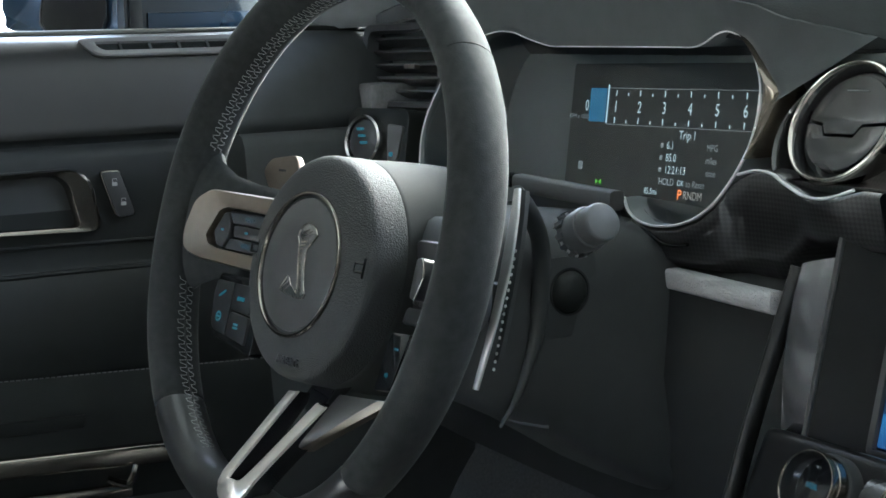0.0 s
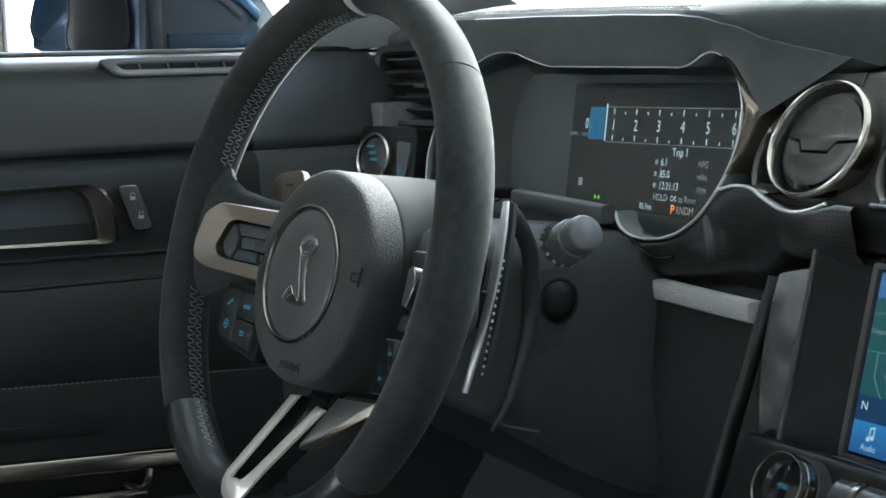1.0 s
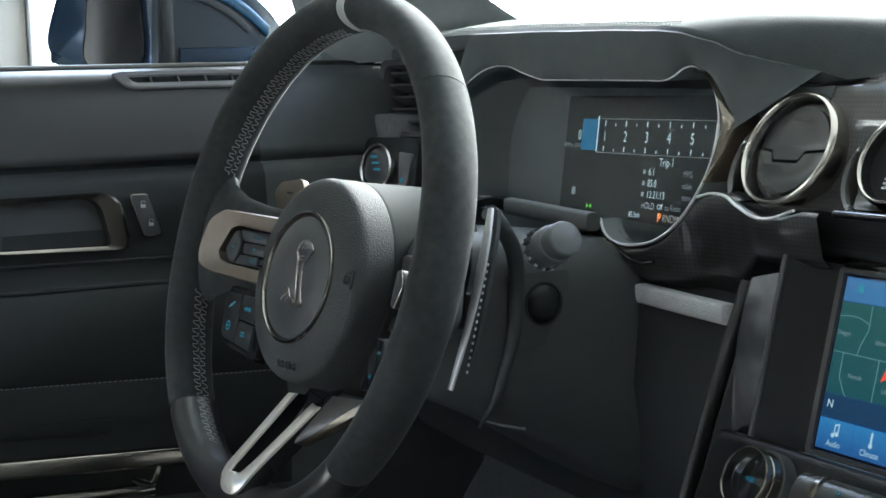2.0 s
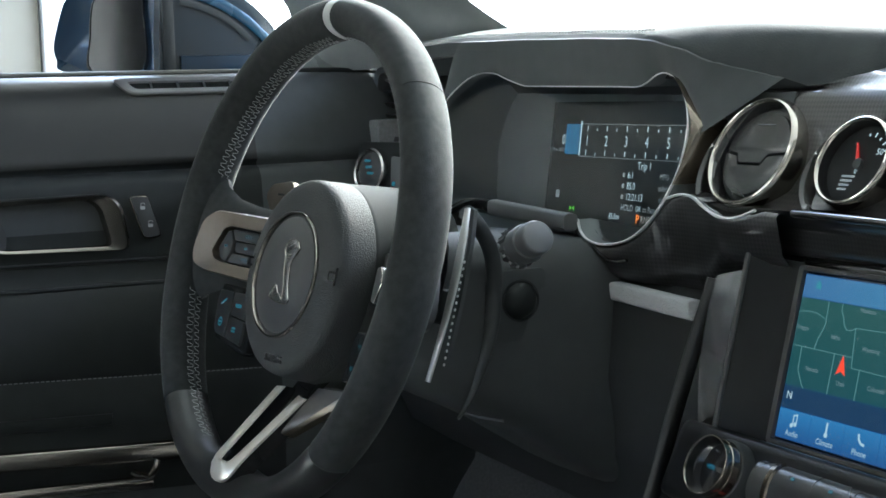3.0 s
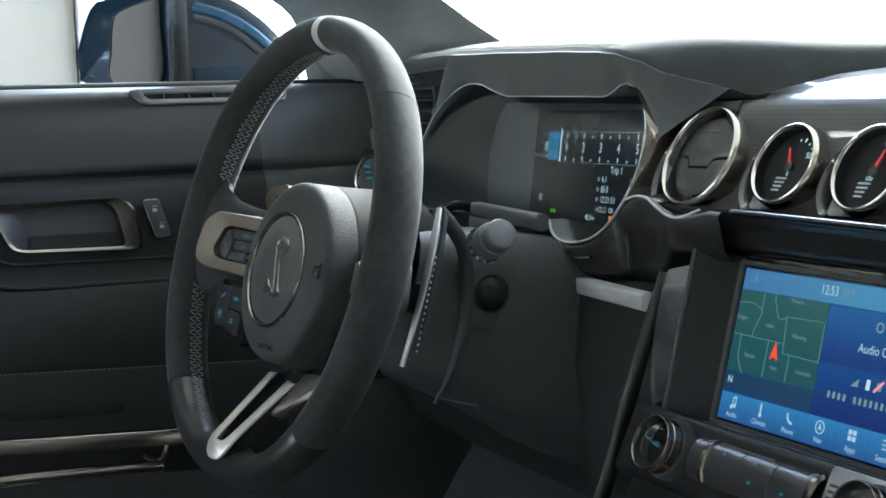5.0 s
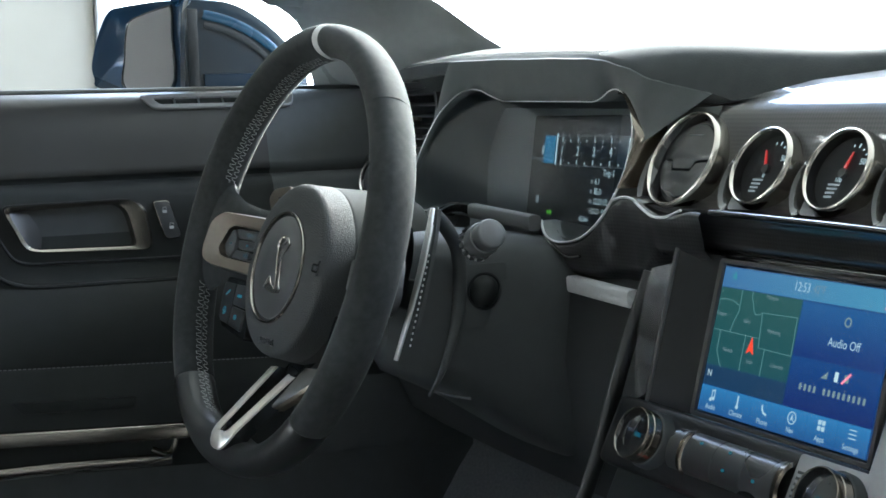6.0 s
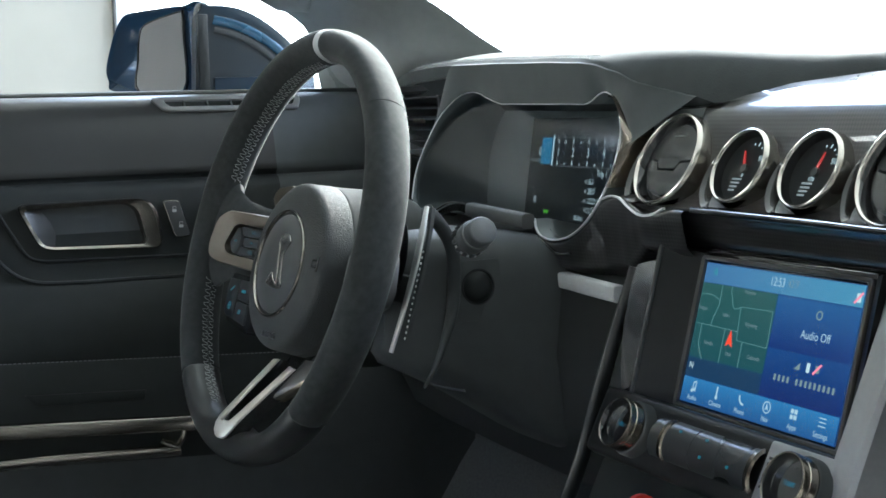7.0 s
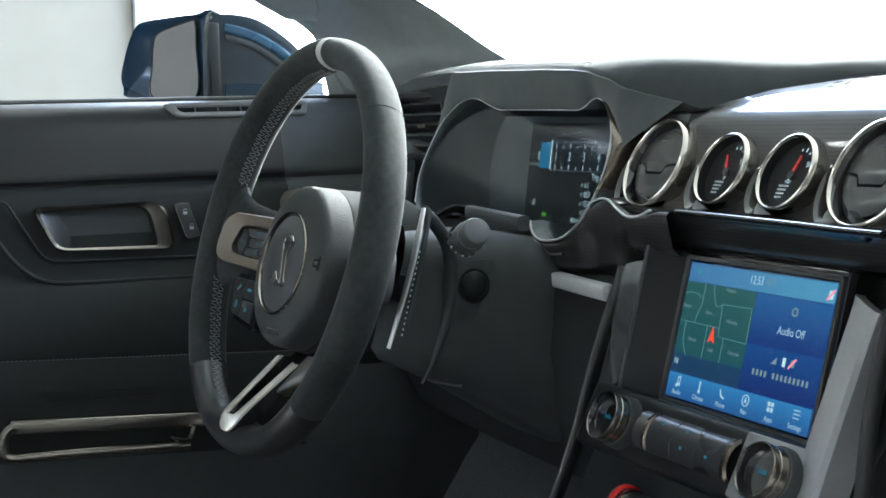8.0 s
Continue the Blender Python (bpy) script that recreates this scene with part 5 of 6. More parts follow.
for y, z, half in ((0.315, 0.757, 0.150), (0.285, 0.66, 0.150), (0.262, 0.63, 0.150), (0.244, 0.60, 0.150), (0.225, 0.56, 0.150), (0.17, 0.50, 0.150), (0.02, 0.44, 0.150), (-0.6, 0.43, 0.150)):
    rows.append([(0.387 - half, y + 0.11, z - 0.01), (0.387 - half, y + 0.004, z), (0.387 - half + 0.006, y, z), (0.387, y - 0.001, z), (0.387 + half - 0.006, y, z), (0.387 + half, y + 0.004, z), (0.387 + half, y + 0.11, z - 0.01)])
part("core", grid_mesh(rows), DOOR, cs, "matte black console core")
for sx in (-1, 1):
    e = 0.0 if sx < 0 else 0.016
    pts = smooth_open([(0.387 + sx * (x + e), y, z) for x, y, z in ((0.1485, 0.277, 0.741), (0.1495, 0.2735, 0.730), (0.153, 0.260, 0.69), (0.159, 0.248, 0.645), (0.166, 0.238, 0.60), (0.178, 0.220, 0.54), (0.19, 0.19, 0.47), (0.195, 0.12, 0.40))], 4)
    part("side_bolster", sweep(pts, 0.0036, 0.0065, seg=14, up=(0, -0.9, 0.3)), LEATHER, cs, "black leather side bolster")
for sx in (-1, 1):
    # the driver's side rail flares outwards to the top
    if sx < 0:
        prof = [[(x, y + (0.008 * (x + 0.1465) / 0.024 if y > 0.03 else 0), z - 2.2 * y * y) for x, z in ((-0.1226, 0.0240), (-0.1240, 0.0254), (-0.1310, 0.0258 + 0.30 * f), (-0.1390, 0.0262 + 0.75 * f), (-0.1450, 0.0262 + f), (-0.1465, 0.0240 + f), (-0.1470, 0.004))] for y, f in ((0.040, 0.0046), (0.034, 0.0046), (0.02, 0.0040), (0.0, 0.0030), (-0.02, 0.0018), (-0.04, 0.0006), (-0.056, 0.0), (-0.068, 0.0))]
    else:
        prof = [[(x, y - (0.010 * (x - 0.1205) / 0.0245 if y > 0.04 else 0), z + d) for x, z in ((0.1205, 0.0180), (0.123, 0.0200), (0.133, 0.0205), (0.142, 0.0200), (0.145, 0.017), (0.147, 0.004))] for y, d in ((0.0455, 0), (0.03, 0.0015), (0.0, 0.006), (-0.03, 0.0105), (-0.056, 0.0145), (-0.09, 0.019), (-0.14, 0.024))]
    part("side_rail", slab([[st(*q) for q in row] for row in prof], ST.to_3x3() @ Vector((0, 0, -0.008))), RAIL_SILVER if sx < 0 else SILVER, cs, "silver painted side rail", 30)
    if sx < 0:
        part("rail_edge", sweep([st(-0.1216, y, 0.0246) for y in (0.058, 0.03, 0.0, -0.03, -0.062)], 0.0014, 0.0018, seg=10, up=(1, 0, 0), power=3), SMOOTH, cs, "dark edge beside the silver rail")
    part("side_panel", slab([[st(sx * 0.0925, y, 0.0035), st(sx * 0.105, y, 0.0125), st(sx * 0.1203, y, 0.0242)] for y in (0.058, 0.0, -0.060)], ST.to_3x3() @ Vector((0, 0, -0.006))), PANEL_BLACK, cs, "matte black sloped panel beside the screen")
part("screen_surround", plate(ST @ Matrix.Translation((0, 0, -0.004)), rounded(-0.0945, -0.060, 0.0945, 0.060, 0.004), 0.0075, 0.0015), GLOSS, cs, "gloss black screen surround")
part("inner_frame", ring_plate(ST @ Matrix.Translation((0, 0, 0.004)), rounded(-0.0935, -0.0565, 0.0935, 0.0565, 0.003), rounded(-0.0885, -0.0530, 0.0885, 0.0530, 0.001), 0.003, 0.001), SMOOTH, cs, "raised black screen frame")
part("top_bar", sweep([st(-0.095, 0.0630, 0.000), st(0.0, 0.0635, 0.001), st(0.128, 0.0630, 0.000)], 0.0040, 0.003, seg=14, up=(0, -1, 0.2)), GLOSS, cs, "gloss black bar over the screen")

screen = thing("touch_screen", "lit blue touch screen showing a map and tiles", "screen", st(0, 0, 0.004))
SC = ST @ Matrix.Translation((0, 0, 0.0046))


def scr(name, x0, y0, x1, y1, mat, lift, label="", r=0.0004):
    return part(name, plate(SC @ Matrix.Translation((0, 0, lift)), rounded(x0, y0, x1, y1, r, 2), 0.0003), mat, screen, label)


scr("panel", -0.0872, -0.0515, 0.0872, 0.0515, glow_fade("screen_blue", (0.016, 0.0473, 0.18), (0.024, 0.081, 0.243), 0.124), 0.0, "dark blue lit glass")
scr("status_bar", -0.0865, 0.037, 0.0865, 0.051, glow_fade("status_blue", (0.064, 0.17, 0.36), (0.095, 0.30, 0.47), 0.135, 0), 0.0006, "paler blue status bar")
scr("audio_tile", 0.0025, 0.0008, 0.0865, 0.0358, glow_fade("tile_blue", (0.012, 0.0338, 0.171), (0.024, 0.108, 0.297), 0.135, 2), 0.0006, "dark blue tile")
scr("phone_tile", 0.0025, -0.0325, 0.0865, 0.0002, glow_fade("tile_blue_low", (0.01, 0.0243, 0.144), (0.016, 0.0675, 0.234), 0.135, 2), 0.0006, "dark blue tile")
scr("map", -0.0865, -0.0185, 0.0018, 0.0366, glow_fade("map_green", (0.022, 0.085, 0.098), (0.03, 0.100, 0.095), 0.135), 0.0006, "dim green map area")
scr("map_strip", -0.0865, -0.0325, 0.0018, -0.0188, glow("map_strip_blue", (0.016, 0.0473, 0.108), 0.135), 0.0006, "dark strip under the map")
for k in range(6):
    x0 = -0.0865 + 0.02885 * k
    scr("menu_key", x0, -0.0512, x0 + 0.0284, -0.0330, glow_fade("menu_blue", (0.028, 0.095, 0.27), (0.050, 0.205, 0.45), 0.140, 2), 0.0006, "blue menu key")
    lettering("key_word", ("Audio", "Climate", "Phone", "Nav", "Apps", "Settings")[k], SC @ Matrix.Translation((x0 + 0.0142, -0.0473, 0.0011)), 0.0052, KEY_GLOW, screen, stretch=0.9)


def lines(name, segs, w, mat, lift=0.0011):
    bms = []
    for (x0, y0), (x1, y1) in segs:
        d = Vector((x1 - x0, y1 - y0))
        n = Vector((-d.y, d.x)).normalized() * w / 2
        bms.append(plate(SC @ Matrix.Translation((0, 0, lift)), [(x0 + n.x, y0 + n.y), (x0 - n.x, y0 - n.y), (x1 - n.x, y1 - n.y), (x1 + n.x, y1 + n.y)], 0.0002))
    return part(name, merged(bms), mat, screen)


def chain(*p):
    return list(zip(p, p[1:]))


MAP_LINE = glow("map_lines", (0.18, 0.36, 0.36), 0.10)
lines("map_borders", chain((-0.0865, 0.0275), (-0.077, 0.0288), (-0.070, 0.0283), (-0.0622, 0.0255)) + chain((-0.062, 0.0365), (-0.0615, 0.022), (-0.0655, 0.013), (-0.067, 0.0065)) + chain((-0.050, 0.0365), (-0.050, 0.032), (-0.0475, 0.029), (-0.046, 0.0245), (-0.0432, 0.0214), (-0.0385, 0.0218), (-0.0359, 0.0235))
      + chain((-0.0359, 0.0235), (0.0005, 0.0245), (0.0014, -0.0008), (-0.0333, -0.0001), (-0.0359, 0.0235)) + chain((-0.0865, 0.0066), (-0.067, 0.0065), (-0.0341, 0.0061)) + chain((-0.049, 0.0062), (-0.0491, -0.0184)) + chain((-0.0265, -0.0003), (-0.0262, -0.0184))
      + chain((-0.078, 0.0065), (-0.0775, -0.008), (-0.072, -0.0165), (-0.070, -0.0184)) + chain((0.0010, 0.010), (0.0017, 0.010)), 0.0005, MAP_LINE)
MAP_BAR = glow("map_names", (0.40, 0.52, 0.56), 0.075)
for x, y, word in ((-0.0206, 0.0123, "Wyoming"), (-0.0508, 0.0159, "Idaho"), (-0.0655, -0.0061, "Nevada"), (-0.0398, -0.0107, "Utah"), (-0.0108, -0.0095, "Colorado"), (-0.0285, 0.0345, "Montana"), (-0.0806, 0.0181, "Oregon")):
    lettering("map_name", word, SC @ Matrix.Translation((x, y, 0.0011)), 0.0040, MAP_BAR, screen, stretch=0.9)
part("map_arrow", plate(SC @ Matrix.Translation((-0.0412, -0.0015, 0.0011)), [(0, 0.0075), (-0.0038, -0.004), (0, -0.0018), (0.0038, -0.004)], 0.0004), RED_GLOW, screen, "red position arrow")
lettering("compass", "N", SC @ Matrix.Translation((-0.0805, -0.0245, 0.0011)), 0.0068, WHITE_GLOW, screen)
lettering("clock", "12:53", SC @ Matrix.Translation((-0.0008, 0.0446, 0.0011)), 0.0088, KEY_GLOW, screen, stretch=0.85)
lettering("outside_temperature", "42°F", SC @ Matrix.Translation((0.0165, 0.0446, 0.0011)), 0.0075, MAP_BAR, screen, stretch=0.85)
part("home_symbol", plate(SC @ Matrix.Translation((-0.0735, 0.0430, 0.0011)), [(-0.002, 0), (0.002, 0), (0.002, 0.003), (0, 0.0052), (-0.002, 0.003)], 0.0002), glow("cyan_symbol", (0.1, 0.5, 0.6), 0.08), screen)
for x, y, w, h in ((0.0825, 0.0428, 0.0022, 0.0030), (0.0478, -0.0072, 0.0016, 0.0032)):
    part("symbol", plate(SC @ Matrix.Translation((x, y, 0.0011)), rounded(-w, -h, w, h, 0.0006), 0.0002), WHITE_GLOW, screen)
for seg in (((0.0790, 0.0392), (0.0860, 0.0464)), ((0.0535, -0.0105), (0.0607, -0.0035))):
    lines("struck_line", [seg], 0.0016, PINK_GLOW, 0.0014)
part("signal_symbol", merged([plate(SC @ Matrix.Translation((0.0335, -0.0100, 0.0011)), [(0, 0), (0.006, 0), (0.006, 0.005)], 0.0002), plate(SC @ Matrix.Translation((0.0571, -0.0095, 0.0011)), rounded(-0.002, 0, 0.002, 0.005, 0.0008), 0.0002)]), MAP_BAR, screen)
lathe_ring = lathe(SC @ Matrix.Translation((0.0487, 0.0275, 0.0011)), [(0.0032, 0), (0.0032, 0.0003), (0.0022, 0.0003), (0.0022, 0)], 20)
part("audio_symbol", lathe_ring, MAP_BAR, screen)
lettering("tile_word", "Audio Off", SC @ Matrix.Translation((0.0486, 0.0133, 0.0011)), 0.0082, KEY_GLOW, screen, stretch=0.9)
part("tile_caption", merged([plate(SC @ Matrix.Translation((0.015 + 0.0600 * k / 13, -0.0202, 0.0011)), rounded(0, 0, 0.0022, 0.0044, 0.0005, 1), 0.0002) for k in range(14) if k != 4]), MAP_BAR, screen, "white caption blocks")
for k in range(6):
    xk = -0.0865 + 0.02885 * k + 0.0142
    mk = SC @ Matrix.Translation((xk, -0.0392, 0.0011))
    if k == 0:
        bms = [plate(mk, rounded(-0.0008, -0.003, -0.0002, 0.0035, 0.0002, 1), 0.0002), plate(mk, rounded(0.0022, -0.002, 0.0028, 0.0042, 0.0002, 1), 0.0002), plate(mk, [(-0.0008, 0.0025), (0.0028, 0.0035), (0.0028, 0.0045), (-0.0008, 0.0035)], 0.0002), lathe(mk @ Matrix.Translation((-0.0014, -0.003, 0)), [(0.0014, 0), (0.0014, 0.0002), (0, 0.0002)], 12), lathe(mk @ Matrix.Translation((0.0016, -0.002, 0)), [(0.0014, 0), (0.0014, 0.0002), (0, 0.0002)], 12)]
    elif k == 1:
        bms = [plate(mk, rounded(-0.0007, -0.003, 0.0007, 0.0045, 0.0005, 2), 0.0002), lathe(mk @ Matrix.Translation((0, -0.0032, 0)), [(0.0015, 0), (0.0015, 0.0002), (0, 0.0002)], 12)]
    elif k == 2:
        bms = [sweep([mk @ Vector(p) for p in ((-0.0025, 0.003, 0), (-0.002, 0, 0), (0, -0.0022, 0), (0.003, -0.003, 0))], 0.0008, 0.0002, seg=6, up=mk.to_3x3() @ Vector((0, 0, 1)))]
    elif k == 3:
        bms = [lathe(mk, [(0.0042, 0), (0.0042, 0.0002), (0.0035, 0.0002), (0.0035, 0)], 24), plate(mk, [(0, 0.0025), (-0.0016, -0.002), (0, -0.001), (0.0016, -0.002)], 0.0002)]
    elif k == 4:
        bms = [plate(mk, rounded(-0.0035 + 0.0038 * i, -0.003 + 0.0038 * j, -0.0005 + 0.0038 * i, 0.0038 * j, 0.0004, 1), 0.0002) for i in (0, 1) for j in (0, 1)]
    else:
        bms = [plate(mk, rounded(-0.0035, -0.0026 + 0.0026 * j, 0.0035, -0.0019 + 0.0026 * j, 0.0003, 1), 0.0002) for j in (0, 1, 2)]
    part("key_symbol", merged(bms), KEY_GLOW, screen)

# control row: a knob at each end, a rounded key bar between bright rings
SHELF = material("smooth_black_shelf", (0.007, 0.007, 0.0075), 0.4, grain=0.1, scale=40, spec=0.3)
KN = basis((0.387, 0.2365, 0.6310), 26)
part("control_shelf", block(KN, -0.146, -0.026, -0.034, 0.128, 0.026, 0.001, 0.008, 3), SHELF, cs, "smooth black control shelf")


def knob(x, word, light):
    m = KN @ Matrix.Translation((x, 0, 0.004))
    rows, seg = [], 96
    for i in range(seg):
        a = 2 * math.pi * i / seg
        kn = 0.0002 * (i % 2)
        rows.append([m @ Vector((r * math.cos(a), r * math.sin(a), h)) for r, h in ((0.0180, 0.000), (0.0184, 0.0070), (0.0186, 0.0078), (0.0186 - kn, 0.0085), (0.0186 - kn, 0.0130), (0.0181, 0.0136), (0.0181, 0.0146), (0.0187, 0.0152), (0.0187, 0.0186), (0.0183, 0.0193), (0.0177, 0.0194), (0.0174, 0.0189))])
    k = part("knob", grid_mesh(rows, closed_u=True), KNURL, cs, "knurled bronze-tinted metal knob", 30)
    part("collar", lathe(m, [(0.0205, -0.012), (0.0205, 0.0040), (0.0195, 0.0060), (0.0175, 0.0066), (0.0, 0.0066)], 40), PLASTIC, k, "black collar")
    part("face", lathe(m, [(0.0175, 0.0190), (0.0170, 0.0182), (0.0164, 0.0140), (0.0156, 0.0126), (0.006, 0.0128), (0, 0.0130)], 40), GLOSS, k, "gloss black face")
    lettering("word", word, m @ Matrix.Translation((0, 0, 0.0136)), 0.0042, light, k)
    part("mark", plate(m @ Matrix.Translation((0, 0.0105, 0.0136)), rounded(-0.0004, -0.0006, 0.0004, 0.0006, 0.0002, 1), 0.0002), DIM_GLOW, k)
    return k


KEY_CYAN = glow("dim_cyan_key_light", (0.05, 0.34, 0.48), 0.04)
CYAN = glow("cyan_key_light", (0.05, 0.40, 0.60), 0.07)
knob(-0.0815, "VOL", CYAN)
knob(0.1110, "TUNE", CYAN)
kb = thing("key_bar", "rounded black key bar between two bright rings", "control panel", KN @ Vector((0.012, 0, 0)))


def bar_section(x, r, n=14, h=0.0, sq=0.92):
    return [KN @ Vector((x, r * 1.12 * math.copysign(abs(math.sin(b)) ** sq, math.sin(b)) + 0.0012, h + r * 0.9 * math.copysign(abs(math.cos(b)) ** sq, math.cos(b)) - 0.004)) for b in [radians(-110 + 220 * k / (n - 1)) for k in range(n)]]


BAR_KEY = material("satin_charcoal_keys", (0.019, 0.0193, 0.0205), 0.3, grain=0.06, scale=40, spec=0.8)


def key_bar(owner, shift, x0, x1, keys):
    part("bar", grid_mesh([[p + shift for p in bar_section(x, 0.0136)] for x in (x0 - 0.018, x1)]), BAR_KEY, owner)
    for xa in (x0 - 0.004, x1):
        part("ring", grid_mesh([[p + shift for p in bar_section(x, r, 18)] for x, r in ((xa - 0.001, 0.0130), (xa, 0.0148), (xa + 0.004, 0.0153), (xa + 0.005, 0.0130))]), KNURL, owner, "bright metal ring")
    for i in range(keys):
        w = (x1 - x0 - 0.003) / keys
        a, b = x0 + 0.002 + w * i, x0 + 0.002 + w * (i + 1) - 0.0005
        part("key", grid_mesh([[p + shift for p in bar_section(x, r)[1:-1]] for x, r in ((a, 0.0134), (a + 0.0003, 0.0140), (b - 0.0003, 0.0140), (b, 0.0134))]), BAR_KEY, owner, "black rounded key")
        for v, h in ((0.0090, 0.0062), (-0.0030, 0.0072)):
            if (i + (v > 0)) % 3:
                q = KN @ Matrix.Translation(((a + b) / 2, v, h + 0.0020)) @ Matrix.Rotation(-v * 45, 4, "X")
                part("legend", plate(Matrix.Translation(shift) @ q, rounded(-0.0015, -0.0010, 0.0015, 0.0010, 0.0006), 0.0004), KEY_CYAN, owner, "cyan key symbol")


key_bar(kb, Vector((0, 0, 0)), -0.040, 0.0565, 3)
part("chin_bar", sweep([st(-0.092, -0.0605, 0.0110), st(0.0, -0.0605, 0.0115), st(0.119, -0.0605, 0.0120)], 0.0045, 0.0030, seg=12, up=(0, -1, 0.2), power=3), CHIN, cs, "grey satin bar under the screen")
part("knob_plate", plate(KN @ Matrix.Translation((0, 0, -0.001)), rounded(0.0640, -0.022, 0.1265, 0.0235, 0.003), 0.0035, 0.001), SILVER, cs, "silver plate round the tuning knob")
for x0, n in ((-0.061, 5), (0.0665, 6)):
    part("grille_slot", merged([block(KN, x0 + 0.001, -0.008 + 0.0038 * j, 0.0, x0 + 0.011, -0.0062 + 0.0038 * j, 0.0029, 0) for j in range(n)]), PLASTIC, kb)
cb = thing("climate_bar", "black climate key bar with a red and blue end ring", "control panel", (0.40, 0.20, 0.58))
key_bar(cb, Vector((0.018, -0.018, -0.058)), -0.072, 0.072, 5)
SHIFT = Vector((0.018, -0.018, -0.058))
half_ring = [[p + SHIFT for p in bar_section(x, r, 18)] for x, r in ((-0.0835, 0.0150), (-0.083, 0.0170), (-0.0785, 0.0170), (-0.078, 0.0150))]
part("red_ring", grid_mesh([row[9:] for row in half_ring]), RED, cb, "red half of the ring")
part("blue_ring", grid_mesh([row[:10] for row in half_ring]), BLUE_RING, cb, "blue half of the ring")

# ---- driver's door ----
door = thing("car_door", "closed black driver's door panel with metal handle and trim", "car door", (-0.36, -0.1, 0.3))
SEC = [(-0.43, 0.884), (-0.405, 0.8895), (-0.388, 0.8905), (-0.374, 0.8890), (-0.3605, 0.8845), (-0.3515, 0.8755), (-0.3445, 0.864), (-0.3395, 0.852), (-0.3355, 0.840), (-0.3318, 0.826), (-0.3295, 0.815), (-0.3275, 0.8075), (-0.331, 0.8045), (-0.331, 0.8015), (-0.324, 0.7985),
       (-0.319, 0.79), (-0.316, 0.76), (-0.314, 0.72), (-0.312, 0.705), (-0.309, 0.700), (-0.302, 0.690), (-0.294, 0.66), (-0.288, 0.628), (-0.289, 0.6255), (-0.287, 0.622), (-0.282, 0.59), (-0.280, 0.568), (-0.284, 0.52), (-0.292, 0.48), (-0.305, 0.40), (-0.33, 0.30), (-0.335, 0.17)]


rows = []
for i in range(41):
    y = -0.75 + 1.15 * i / 40
    bow = 0.035 * max(0, (y - 0.17) / 0.2) ** 1.5
    rows.append([(x - bow, y, z - (0.05 * (y + 0.16) - 0.0025) * min(1, max(0, (0.70 - z) / 0.05))) for x, z in SEC])
# front ends and lower panel: same door, colour lifted in place of light
part("front_ledge", slab([row[:14] for row in rows[32:]], (-0.010, 0, -0.008)), LIFTED_DOOR, door, "front end of the ledge, lifted in colour where light lacks", 70)
part("ledge", slab([row[:12] for row in rows[:33]], (-0.010, 0, -0.008)), LEDGE, door, "black vinyl window ledge, tinted for a reflection of the wall", 70)
LOW = SEC.index((-0.284, 0.52))
part("front_end", slab([row[13:LOW + 1] for row in rows[32:]], (-0.012, 0, 0)), LIFTED_DOOR, door, "front end of the door panel, lifted in colour where light lacks", 50)
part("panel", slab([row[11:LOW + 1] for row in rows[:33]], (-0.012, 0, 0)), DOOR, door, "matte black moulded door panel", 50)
part("lower_panel", slab([row[LOW:] for row in rows], (-0.012, 0, 0)), LIFTED_DOOR, door, "plain lower door panel, lifted in colour where light lacks", 50)
part("window_seal", sweep([(-0.402, -0.75, 0.8915), (-0.402, -0.3, 0.8915), (-0.402, 0.1, 0.8912), (-0.402, 0.37, 0.890)], 0.008, 0.0042, seg=8), DOOR, door, "black rubber window seal")
part("outer_skin", grid_mesh([[(x, y, z) for x, z in ((-0.415, 0.892), (-0.46, 0.885), (-0.50, 0.84), (-0.53, 0.7), (-0.53, 0.4), (-0.50, 0.25))] for y in (-0.75, -0.3, 0.1, 0.4)]), BLUE_PAINT, door, "dark blue painted outer skin")
# demister grille in the ledge
DG = Matrix(((0, -0.70, 0.714, -0.3555), (1, 0, 0, 0.126), (0, 0.714, 0.70, 0.8790), (0, 0, 0, 1)))
o = round_corners([(-0.086, 0.0095), (0.084, 0.0095), (0.078, -0.0115), (-0.072, -0.0115)], 0.008, 4)
n_ = round_corners([(-0.070, 0.004), (0.076, 0.004), (0.072, -0.004), (-0.064, -0.004)], 0.003, 4)
part("demister_frame", ring_plate(DG, o, n_, 0.0035, 0.002), DEMISTER, door, "grey moulded demister frame")
part("demister_slot", plate(DG @ Matrix.Translation((0, 0, -0.001)), n_, 0.0018), GLOSS, door)
for k in range(5):
    part("demister_rib", block(DG, -0.05 + 0.026 * k, -0.004, 0.0006, -0.048 + 0.026 * k, 0.004, 0.0022, 0), PLASTIC, door)

# handle pocket: raised outline, satin bezel, cupped lever
HX = -0.3135


def dm(x):
    return Matrix.Translation((x, 0, 0)) @ Matrix(((0, 0, 1, 0), (1, 0, 0, 0), (0, 1, 0, 0), (0, 0, 0, 1)))


part("pocket_outline", sweep([(HX, y, z) for y, z in round_corners([(-0.40, 0.7935), (0.12, 0.7945), (0.13, 0.72), (-0.085, 0.7235), (-0.100, 0.728), (-0.136, 0.7905)], 0.010, 4)[5:]], 0.0016, 0.0016, seg=8, up=(1, 0, 0)), DOOR, door)
part("pocket_outline", sweep([(HX + 0.004, p[0], p[1]) for p in smooth_open([(-0.175, 0.79, 0), (-0.150, 0.755, 0), (-0.125, 0.722, 0), (-0.100, 0.705, 0), (-0.06, 0.7005, 0), (0.02, 0.7000, 0), (0.14, 0.698, 0)], 4)], 0.0024, 0.0024, seg=8, up=(1, 0, 0)), DOOR, door)
